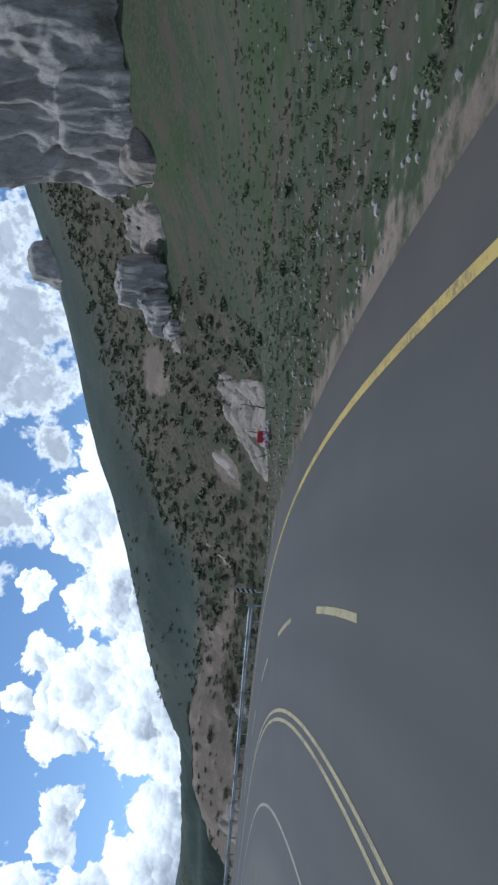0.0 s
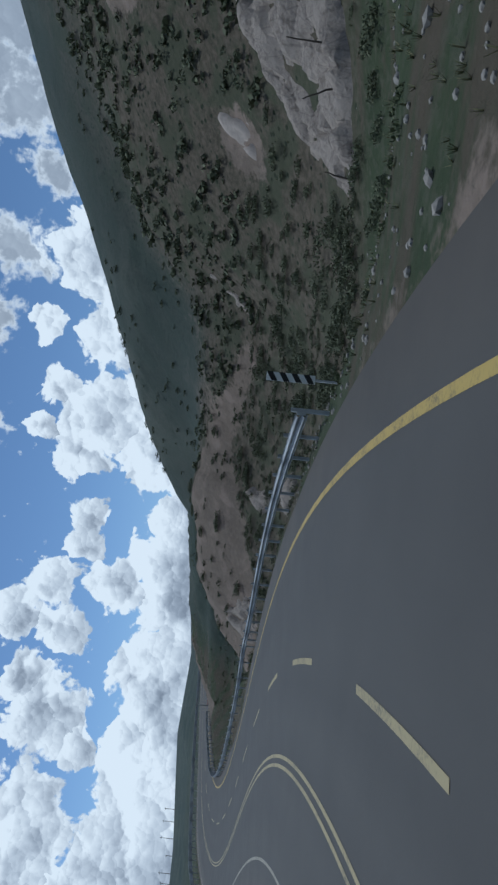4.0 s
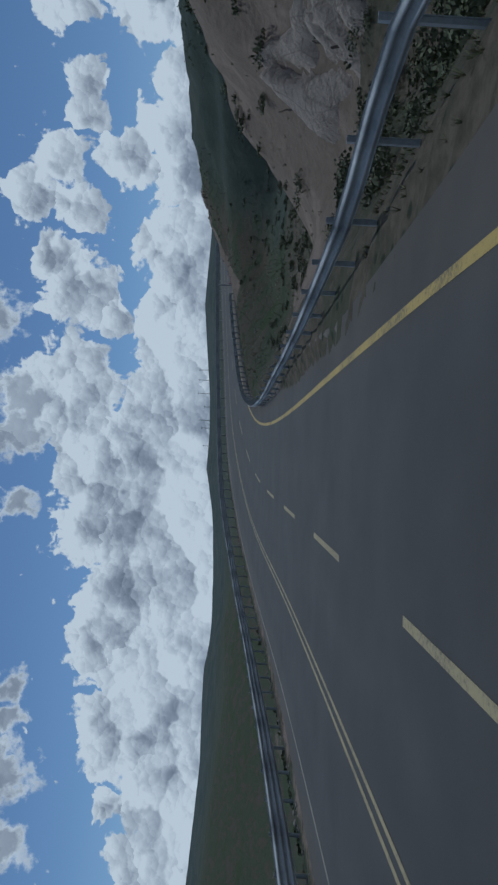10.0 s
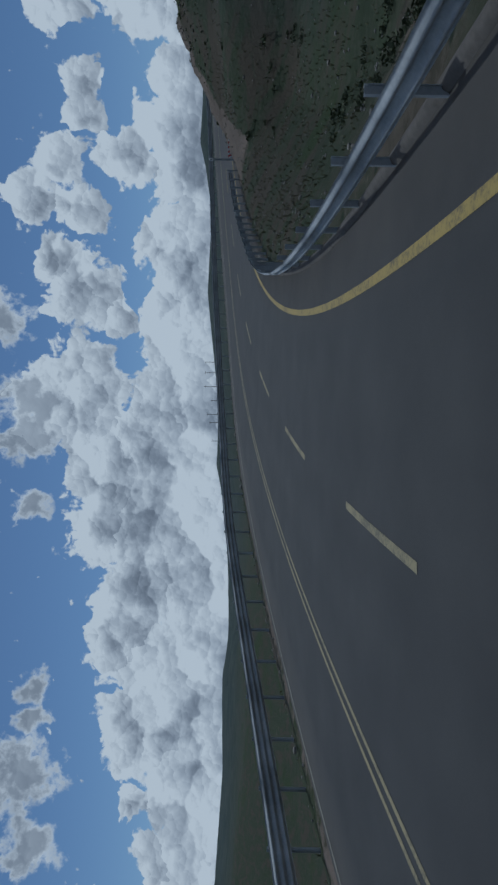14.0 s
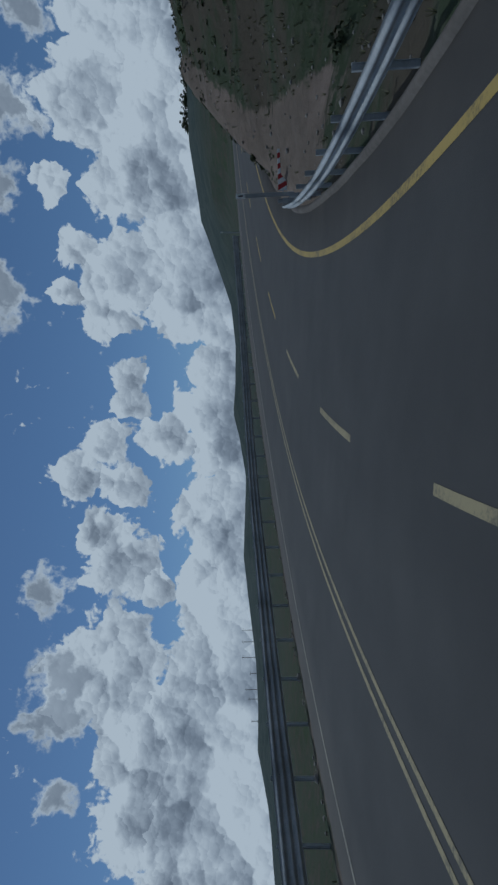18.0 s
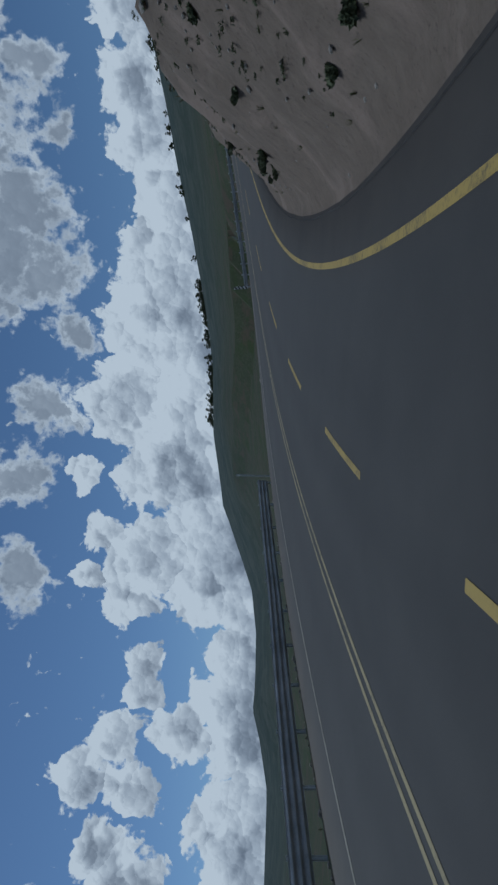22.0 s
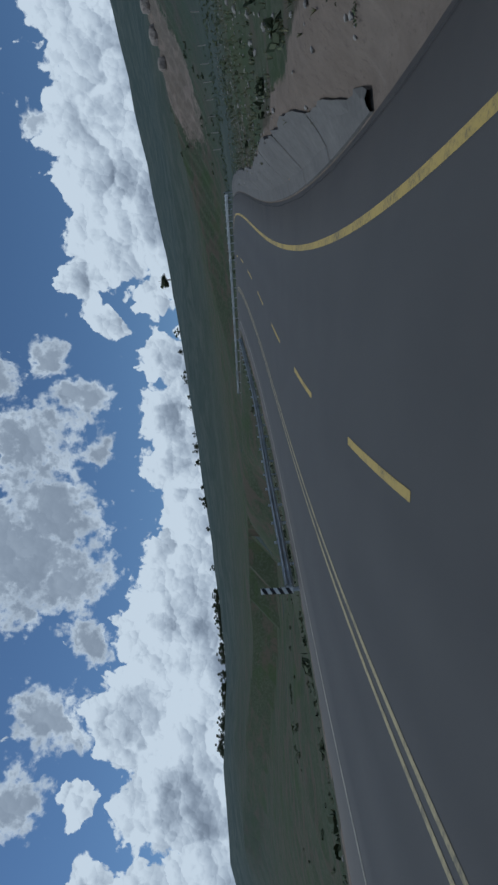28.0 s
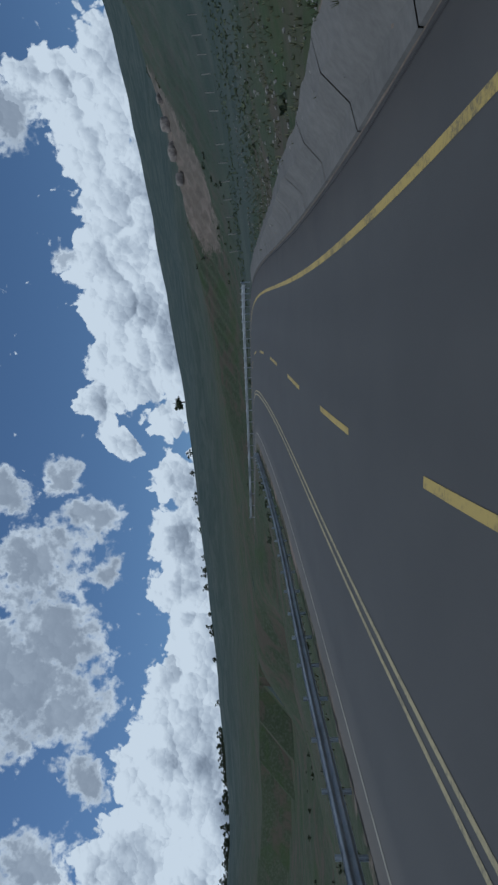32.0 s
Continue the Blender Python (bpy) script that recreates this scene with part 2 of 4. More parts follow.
def plain(name, colour, rough=0.7, metal=0.0, spec=0.3, grain=30.0, vary=0.25, relief=0.0):
    m, t, b = material(name, rough, metal, spec)
    at = own(t)
    fine = noise_at(t, at, grain, 5.0, 0.6)
    wide = noise_at(t, at, grain * 0.13, 3.0, 0.6)
    tone = maths(t, "ADD", maths(t, "MULTIPLY", fine, 0.5), maths(t, "MULTIPLY", wide, 0.5))
    dark = tuple(c * (1 - vary) for c in colour)
    pale = tuple(min(1.0, c * (1 + vary)) for c in colour)
    col = ramp(t, tone, [(0.3, dark), (0.7, pale)])
    t.links.new(col, b.inputs["Base Color"])
    if relief:
        bump(t, b, fine, relief, 0.02)
    return m


def make_ground():
    m, t, b = material("earth", 0.95, 0.0, 0.1)
    at = place(t)
    fine = noise_at(t, at, 2.6, 8.0, 0.65)
    mid = noise_at(t, at, 0.35, 6.0, 0.6, 0.4)
    wide = noise_at(t, at, 0.06, 5.0, 0.6, 0.5)
    specks = node(t, "ShaderNodeTexVoronoi", {"Vector": at, "Scale": 1.6, "Randomness": 1.0}).outputs["Distance"]
    grass = blend(t, mid, (0.032, 0.044, 0.025, 1), (0.060, 0.074, 0.040, 1))
    grass = blend(t, step(t, fine, 0.45, 0.62), grass, (0.070, 0.076, 0.051, 1))
    worn = noise_at(t, node(t, "ShaderNodeMapping", {"Vector": at, "Scale": (0.5, 1.3, 1.0)}).outputs[0], 0.3, 7.0, 0.68, 0.6)
    grass = blend(t, maths(t, "MULTIPLY", step(t, worn, 0.47, 0.60), 0.85), grass, (0.082, 0.066, 0.050, 1))
    lush = noise_at(t, at, 0.11, 4.0, 0.6, 0.5)
    grass = blend(t, maths(t, "MULTIPLY", step(t, lush, 0.54, 0.66), 0.55), grass, (0.040, 0.064, 0.022, 1))
    scrub = blend(t, step(t, fine, 0.35, 0.65), (0.066, 0.058, 0.042, 1), (0.116, 0.097, 0.074, 1))
    scrub = blend(t, maths(t, "MULTIPLY", step(t, mid, 0.44, 0.60), 0.75), scrub, (0.056, 0.064, 0.040, 1))
    scrub = blend(t, step(t, specks, 0.14, 0.26), (0.028, 0.036, 0.022, 1), scrub)
    soil = blend(t, fine, (0.088, 0.066, 0.050, 1), (0.205, 0.160, 0.124, 1))
    soil = blend(t, maths(t, "MULTIPLY", wide, 0.6), soil, (0.155, 0.135, 0.115, 1))
    soil = blend(t, maths(t, "MULTIPLY", step(t, mid, 0.50, 0.62), 0.55), soil, (0.245, 0.190, 0.158, 1))
    streaks = noise_at(t, node(t, "ShaderNodeMapping", {"Vector": at, "Scale": (1.0, 1.0, 0.25)}).outputs[0], 1.4, 6.0, 0.65, 0.8)
    soil = blend(t, maths(t, "MULTIPLY", step(t, streaks, 0.45, 0.85), 0.4), soil, (0.235, 0.198, 0.165, 1))
    clods = noise_at(t, at, 9.0, 5.0, 0.7)
    soil = blend(t, maths(t, "MULTIPLY", step(t, clods, 0.56, 0.70), 0.5), soil, (0.070, 0.056, 0.045, 1))
    bare = attr(t, "bare")
    ragged = maths(t, "ADD", bare, maths(t, "MULTIPLY_ADD", maths(t, "ADD", fine, mid), 0.9, -0.9))
    wild = attr(t, "scrub")
    green = blend(t, step(t, maths(t, "MULTIPLY_ADD", mid, 0.5, maths(t, "SUBTRACT", wild, 0.25)), 0.3, 0.7), grass, scrub)
    near = blend(t, step(t, ragged, 0.38, 0.62), green, soil)
    # aerial haze is painted into the far hills' colour: paler, bluer greens
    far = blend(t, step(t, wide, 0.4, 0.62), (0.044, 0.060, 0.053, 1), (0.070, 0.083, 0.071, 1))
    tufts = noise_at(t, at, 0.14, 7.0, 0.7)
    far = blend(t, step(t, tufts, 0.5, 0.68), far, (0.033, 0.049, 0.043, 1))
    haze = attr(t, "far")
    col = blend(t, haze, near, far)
    t.links.new(col, b.inputs["Base Color"])
    bump(t, b, maths(t, "MULTIPLY_ADD", mid, 2.0, fine), 0.8, 0.12)
    return m


def make_asphalt():
    m, t, b = material("asphalt", 0.82, 0.0, 0.3)
    at = place(t)
    grit = noise_at(t, at, 60.0, 3.0, 0.7)
    patch = noise_at(t, at, 0.5, 5.0, 0.6)
    wheel = attr(t, "track")
    tone = maths(t, "ADD", maths(t, "MULTIPLY", grit, 0.35), maths(t, "MULTIPLY", patch, 0.65))
    col = ramp(t, tone, [(0.3, (0.040, 0.0385, 0.0375)), (0.7, (0.071, 0.0675, 0.064))])
    y = node(t, "ShaderNodeSeparateXYZ", {0: at}).outputs[1]
    # paler on the southern and northern stretches, darker between
    pale_ends = maths(t, "MAXIMUM", step(t, y, 95.0, 150.0), maths(t, "SUBTRACT", 1.0, step(t, y, 25.0, 60.0)))
    col = blend(t, maths(t, "MULTIPLY", pale_ends, 0.55), col, (0.084, 0.079, 0.074, 1))
    col = blend(t, maths(t, "MULTIPLY", wheel, 0.35), col, (0.038, 0.036, 0.036, 1))
    dust = attr(t, "dust")
    col = blend(t, maths(t, "MULTIPLY", dust, maths(t, "ADD", patch, 0.1)), col, (0.16, 0.135, 0.11, 1))
    t.links.new(col, b.inputs["Base Color"])
    bump(t, b, grit, 0.35, 0.006)
    return m


def make_paint(name, colour):
    m, t, b = material(name, 0.75, 0.0, 0.3)
    at = place(t)
    worn = noise_at(t, at, 14.0, 6.0, 0.7)
    wide = noise_at(t, at, 1.1, 4.0, 0.6)
    lost = step(t, maths(t, "MULTIPLY_ADD", wide, 0.5, maths(t, "MULTIPLY", worn, 0.6)), 0.5, 0.72)
    col = blend(t, maths(t, "MULTIPLY", lost, 0.75), (*colour, 1), (0.07, 0.068, 0.06, 1))
    t.links.new(col, b.inputs["Base Color"])
    return m


def make_rock(name, pale, dark):
    m, t, b = material(name, 0.92, 0.0, 0.15)
    at = place(t)
    turn = node(t, "ShaderNodeMapping", {"Vector": at, "Scale": (1.0, 1.0, 0.28)}).outputs[0]
    streak = noise_at(t, turn, 1.5, 9.0, 0.68, 0.9)
    fine = noise_at(t, at, 6.0, 6.0, 0.65)
    crack = node(t, "ShaderNodeTexVoronoi", {"Vector": turn, "Scale": 0.8}, feature="DISTANCE_TO_EDGE").outputs["Distance"]
    col = ramp(t, maths(t, "ADD", maths(t, "MULTIPLY", streak, 0.7), maths(t, "MULTIPLY", fine, 0.3)), [(0.3, dark), (0.52, pale), (0.72, tuple(c * 1.15 for c in pale))])
    col = blend(t, maths(t, "MULTIPLY", step(t, crack, 0.03, 0.0), 0.3), col, (*(c * 0.55 for c in dark), 1))
    t.links.new(col, b.inputs["Base Color"])
    bump(t, b, maths(t, "ADD", maths(t, "MULTIPLY", streak, 1.5), fine), 0.9, 0.15)
    return m


def make_leaf(name, dark, pale):
    m, t, b = material(name, 0.75, 0.0, 0.2)
    one = node(t, "ShaderNodeNewGeometry").outputs["Random Per Island"]
    col = blend(t, one, (*dark, 1), (*pale, 1))
    t.links.new(col, b.inputs["Base Color"])
    return m


def make_steel():
    m, t, b = material("galvanised_steel", 0.62, 0.12, 0.35)
    at = place(t)
    spangle = noise_at(t, at, 18.0, 4.0, 0.6)
    grime = noise_at(t, at, 1.3, 6.0, 0.65)
    col = ramp(t, maths(t, "ADD", maths(t, "MULTIPLY", spangle, 0.3), maths(t, "MULTIPLY", grime, 0.7)), [(0.32, (0.27, 0.28, 0.285)), (0.6, (0.46, 0.475, 0.48))])
    t.links.new(col, b.inputs["Base Color"])
    t.links.new(maths(t, "MULTIPLY_ADD", grime, 0.3, 0.48), b.inputs["Roughness"])
    return m


EARTH, ASPHALT = make_ground(), make_asphalt()
YELLOW, CREAM = make_paint("yellow_paint", (0.40, 0.29, 0.085)), make_paint("cream_paint", (0.27, 0.25, 0.20))
DULL_YELLOW = make_paint("faded_yellow_paint", (0.33, 0.275, 0.15))
ROCK = make_rock("grey_rock", (0.38, 0.345, 0.315), (0.17, 0.155, 0.145))
PALE_EARTH = plain("pale_earth", (0.30, 0.26, 0.228), 0.95, 0.0, 0.1, 3.0, 0.3, 0.4)
TAN_ROCK = make_rock("tan_rock", (0.30, 0.258, 0.222), (0.12, 0.098, 0.083))
BARK = plain("dead_wood", (0.06, 0.05, 0.042), 0.9, 0, 0.1, 20.0, 0.3, 0.3)
STONE = plain("loose_stone", (0.25, 0.23, 0.205), 0.9, 0, 0.1, 12.0, 0.3, 0.4)
STEEL = make_steel()
CONCRETE = plain("weathered_concrete", (0.125, 0.117, 0.107), 0.9, 0.0, 0.15, 7.0, 0.22, 0.3)
LEAF = make_leaf("shrub_leaf", (0.042, 0.053, 0.028), (0.098, 0.110, 0.058))
SAGE = make_leaf("scrub_leaf", (0.060, 0.070, 0.040), (0.130, 0.140, 0.080))
GREEN = make_leaf("weed_leaf", (0.060, 0.075, 0.036), (0.12, 0.135, 0.070))
DRY = make_leaf("dry_grass", (0.08, 0.09, 0.045), (0.18, 0.165, 0.09))
KERB = plain("asphalt_kerb", (0.135, 0.120, 0.106), 0.9, 0, 0.15, 9.0, 0.3, 0.4)
DARK_JOINT = plain("dark_joint", (0.035, 0.032, 0.030), 0.8, 0, 0.2, 6.0, 0.4)
BLACK, WHITE = plain("black_paint", (0.02, 0.02, 0.022), 0.5), plain("white_paint", (0.72, 0.72, 0.70), 0.5, vary=0.08)
RED = plain("red_paint", (0.32, 0.025, 0.03), 0.5)
PALE_POST = plain("bleached_post", (0.34, 0.31, 0.27), 0.9, 0, 0.1, 25.0, 0.3)
WOOD = plain("weathered_post", (0.17, 0.14, 0.11), 0.9, 0, 0.1, 25.0, 0.3)
TERRACOTTA = plain("red_cloth", (0.45, 0.06, 0.06), 0.7)
PETALS = make_leaf("petals", (0.35, 0.2, 0.5), (0.85, 0.75, 0.8))

# ---- plan of the road: nodes of the lane line every 20 m (x, y, z, bank in degrees) ----
NODES = np.array([
    (-15.48, -46.86, -3.35, 2.84), (-6.20, -29.28, -2.03, 2.45), (-1.78, -9.90, -0.71, 2.18), (-2.47, 9.95, 0.66, 2.15),
    (-9.49, 28.54, 1.59, 1.90), (-22.43, 43.63, 2.01, 1.55), (-38.85, 55.02, 2.35, 1.39), (-55.83, 65.56, 2.84, 2.37),
    (-72.10, 77.15, 3.93, 1.34), (-85.17, 92.15, 5.58, -2.93), (-93.84, 110.06, 7.24, -4.20), (-96.27, 129.74, 9.02, -5.56),
    (-93.20, 149.31, 10.83, -4.80), (-84.55, 167.17, 12.74, -2.12), (-73.20, 183.51, 14.82, -1.38), (-62.17, 199.78, 17.09, -0.86),
    (-54.77, 218.19, 18.95, 0.97), (-56.48, 238.11, 20.62, 2.19), (-67.39, 254.91, 21.99, 2.13)])
EDGE_RIGHT = [3.60, 3.56, 3.53, 3.36, 3.48, 3.76, 3.96, 3.62, 3.53, 3.59, 3.72, 3.59, 3.53, 3.55, 3.44, 3.47, 3.52, 3.57, 3.61]
CENTRE = [-3.19, -3.14, -3.09, -2.70, -2.43, -2.73, -3.02, -3.39, -3.65, -3.42, -3.20, -2.98, -3.00, -3.00, -2.94, -2.96, -2.99, -3.03, -3.07]
PAVED_RIGHT = [(0, 4.6), (66, 4.6), (75, 5.1), (92, 4.85), (98, 5.08), (106, 5.4), (111, 5.5), (118, 5.1), (125, 4.95), (130, 5.35), (138, 5.45), (142, 5.28), (146, 5.08), (152, 4.88), (158, 4.75), (167, 4.75), (174, 4.6), (183, 4.8), (193, 5.1), (205, 5.1), (218, 4.85), (240, 4.9), (300, 5.05), (360, 5.1)]
PAVED_LEFT = [(0, 7.8), (238, 7.8), (256, 7.05), (360, 7.05)]
RAIL_RIGHT = [(80, 5.4), (90, 5.58), (96, 5.9), (104, 6.16), (110, 6.08), (115, 6.3), (118.5, 6.75), (120, 6.3), (121.5, 5.85), (124, 5.66), (128.5, 5.4), (133, 5.21), (138, 5.06), (141, 4.87), (146, 4.7), (150, 4.6), (165, 4.57), (174, 4.62), (180, 4.86), (190, 4.88), (199, 5.05)]


def knots(table, s):
    return np.interp(s, [k[0] for k in table], [k[1] for k in table])


def spline(values, s, pitch=20.0):
    """A natural cubic through values a pitch apart."""
    v = np.asarray(values, float)
    n = len(v)
    a = np.eye(n)
    rhs = np.zeros_like(v)
    for i in range(1, n - 1):
        a[i, i - 1:i + 2] = (1, 4, 1)
        rhs[i] = 6 * (v[i + 1] - 2 * v[i] + v[i - 1]) / pitch**2
    m = np.linalg.solve(a, rhs)
    j = np.clip((np.asarray(s) / pitch).astype(int), 0, n - 2)
    d = np.asarray(s) - j * pitch
    m0, m1, v0, v1 = m[j], m[j + 1], v[j], v[j + 1]
    if v.ndim > 1:
        d = d[..., None]
    return v0 + d * ((v1 - v0) / pitch - pitch * (2 * m0 + m1) / 6) + d**2 * m0 / 2 + d**3 * (m1 - m0) / (6 * pitch)


ROAD_END = 360.0
ST = np.arange(0, ROAD_END + 0.01, 0.5)
LINE = spline(NODES, ST)
TANGENT = np.gradient(LINE[:, :2], axis=0)
TANGENT /= np.linalg.norm(TANGENT, axis=1)[:, None]


def road_at(s, u, h=0.0):
    """The point u metres right of the lane line at s metres along it, h above the surface."""
    s, u = np.broadcast_arrays(np.asarray(s, float), np.asarray(u, float))
    p = np.stack([np.interp(s, ST, LINE[:, k]) for k in range(4)], -1)
    tx, ty = np.interp(s, ST, TANGENT[:, 0]), np.interp(s, ST, TANGENT[:, 1])
    b = np.radians(p[..., 3])
    x = p[..., 0] + ty * u * np.cos(b) - ty * np.sin(b) * h
    y = p[..., 1] - tx * u * np.cos(b) + tx * np.sin(b) * h
    return np.stack([x, y, p[..., 2] + u * np.sin(b) + h * np.cos(b)], -1)


def road_pose(s, u, h=0.0):
    """A pose on the road plan: local y runs along the road and x to its right, upright."""
    p = road_at(s, u, h)
    tx, ty = np.interp(s, ST, TANGENT[:, 0]), np.interp(s, ST, TANGENT[:, 1])
    return pose(*p, 0, 0, math.degrees(math.atan2(-tx, ty)))


# ---- building helpers ----
def mesh_object(name, verts, faces, mat, parent=None, label="", smooth=False, mats=None, face_mats=None):
    me = bpy.data.meshes.new(name)
    me.from_pydata([tuple(v) for v in verts], [], faces)
    for m in (mats or [mat]):
        me.materials.append(m)
    if face_mats is not None:
        me.polygons.foreach_set("material_index", face_mats)
    if smooth:
        me.polygons.foreach_set("use_smooth", [True] * len(me.polygons))
    me.update()
    ob = new(name, me)
    if parent:
        ob.parent = parent
    if label:
        tagged(ob, label)
    return ob


def part(name, bm, mat, parent, label="", smooth=False):
    me = bpy.data.meshes.new(name)
    bm.to_mesh(me)
    bm.free()
    me.materials.append(mat)
    if smooth:
        me.polygons.foreach_set("use_smooth", [True] * len(me.polygons))
    ob = new(name, me)
    ob.parent = parent
    if label:
        tagged(ob, label)
    return ob


def base(name, m, label, category, group="", kind=""):
    e = new(name)
    e.matrix_world = m
    e.empty_display_size = 0.3
    return tagged(e, label, category, group, kind)


def box(bm, size, at=(0, 0, 0), turn=None, bevel=0.0):
    got = bmesh.ops.create_cube(bm, size=1.0)["verts"]
    bmesh.ops.scale(bm, vec=size, verts=got)
    if bevel:
        edges = list({e for v in got for e in v.link_edges})
        got = list({v for f in bmesh.ops.bevel(bm, geom=edges, offset=bevel, segments=1, affect="EDGES")["faces"] for v in f.verts} | {v for v in got if v.is_valid})
    m = Matrix.Translation(at) @ (turn if turn else Matrix())
    bmesh.ops.transform(bm, matrix=m, verts=[v for v in got if v.is_valid])
    return bm


def value_noise(x, y, seed=0):
    xi, yi = np.floor(x).astype(np.int64), np.floor(y).astype(np.int64)
    fx, fy = x - xi, y - yi
    fx, fy = fx * fx * (3 - 2 * fx), fy * fy * (3 - 2 * fy)

    def corner(a, b):
        n = (a * 374761393 + b * 668265263 + seed * 1442695041) & 0x7FFFFFFF
        n = ((n ^ (n >> 13)) * 1274126177) & 0x7FFFFFFF
        return ((n ^ (n >> 16)) & 0xFFFF) / 65535.0
    return (corner(xi, yi) * (1 - fx) + corner(xi + 1, yi) * fx) * (1 - fy) + (corner(xi, yi + 1) * (1 - fx) + corner(xi + 1, yi + 1) * fx) * fy


def fbm(x, y, scale, octaves=4, seed=0):
    total, amp = 0.0, 0.5
    for k in range(octaves):
        total = total + amp * (value_noise(x * scale, y * scale, seed + k) - 0.5)
        scale, amp = scale * 2.03, amp * 0.5
    return total


def ease(v, lo, hi):
    k = np.clip((v - lo) / (hi - lo), 0, 1)
    return k * k * (3 - 2 * k)


# ---- the lie of the land ----
SKYLINE = [(-180, 6), (-110, 12), (-70, 15), (-58, 14), (-52, 12.6), (-42, 11.7), (-36, 11.1), (-28, 10.3), (-22, 9.6), (-17, 9.2), (-11, 8.6), (-3, 7.7), (2, 7.2), (7, 6.9),
           (12.5, 7.2), (18, 6.7), (21.4, 5.6), (25.7, 4.3), (32, 4.5), (33.9, 4.9), (36.2, 3.8), (42, 3.9), (45.4, 4.3), (50, 3.7), (56.5, 3.1), (60.7, 3.3), (64, 2.4),
           (70, 2.05), (75, 1.9), (78, 2.35), (85, 2.05), (110, 3), (180, 6)]
CREST = [(-75, 0), (-60, 2.0), (-48, 5.0), (-38, 8.5), (-31, 11.2), (-20, 13.8), (-11, 16.2), (8, 21.5), (24, 25.5), (60, 34), (140, 36)]


RIDGE = [(-62, 92), (-52, 84), (-42, 80.5), (-33, 79), (-24, 76.5), (-20, 74.5), (-15, 71.5), (-12, 73), (-7, 74), (5, 74), (13, 77), (20, 79), (40, 84)]
RIDGE_TOP = [(-62, 1.2), (-56, 2.0), (-52, 3.6), (-48, 6.4), (-42, 8.2), (-33, 8.8), (-24, 6.9), (-20, 6.7), (-15, 5.7), (-12, 7.2)]


def nearest_station(x, y):
    best, index = np.full(x.shape, 1e9), np.zeros(x.shape, int)
    for i in range(0, len(ST), 2):
        d = (x - LINE[i, 0]) ** 2 + (y - LINE[i, 1]) ** 2
        closer = d < best
        best[closer], index[closer] = d[closer], i
    u = (x - LINE[index, 0]) * TANGENT[index, 1] - (y - LINE[index, 1]) * TANGENT[index, 0]
    along = (x - LINE[index, 0]) * TANGENT[index, 0] + (y - LINE[index, 1]) * TANGENT[index, 1]
    return ST[index] + np.clip(along, -0.6, 0.6), np.sign(u) * np.sqrt(best), index


def land(x, y):
    """Height of the natural ground, with shares of bare soil, scrub and distance."""
    x, y = np.asarray(x, float), np.asarray(y, float)
    dx, dy = x + 70, y - 90
    r = np.hypot(dx, dy)
    az = np.degrees(np.arctan2(-dx, dy))
    plane = 0.078 * x + 0.104 * y
    up = np.tan(np.radians(knots(SKYLINE, az)))
    reach = 800.0
    hills = 6 + up * reach * np.where(r < reach, (r / reach) ** 1.18, 1.0 - 0.25 * ease(r, reach, 3 * reach))
    hills = hills + fbm(x, y, 1 / 260, 4, 11) * np.clip(r - 160, 0, 700) * 0.10 * ease(reach - r, 80, 500)
    wide = ease(r, 70, 220)
    z = plane * (1 - wide) + hills * wide
    crest = knots(CREST, x)
    front = 44 + 0.05 * x
    z = z + crest * (0.2 * ease(y, front, front + 26) + 0.8 * ease(y, front + 10, front + 68)) * (1 - ease(y, 150, 300))
    z = z + 5.5 * ease(x, 12, 36) * ease(y, 40, 60) * (1 - ease(y, 66, 110))
    z = z - 6.5 * np.exp(-(((x + 69) / 13) ** 2 + ((y - 108) / 14) ** 2)) + 2.0 * np.exp(-(((x + 76) / 9) ** 2 + ((y - 146) / 14) ** 2))
    z = z + fbm(x, y, 1 / 22, 4, 3) * 2.2 + fbm(x, y, 1 / 5, 3, 5) * 0.5
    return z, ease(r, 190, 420)


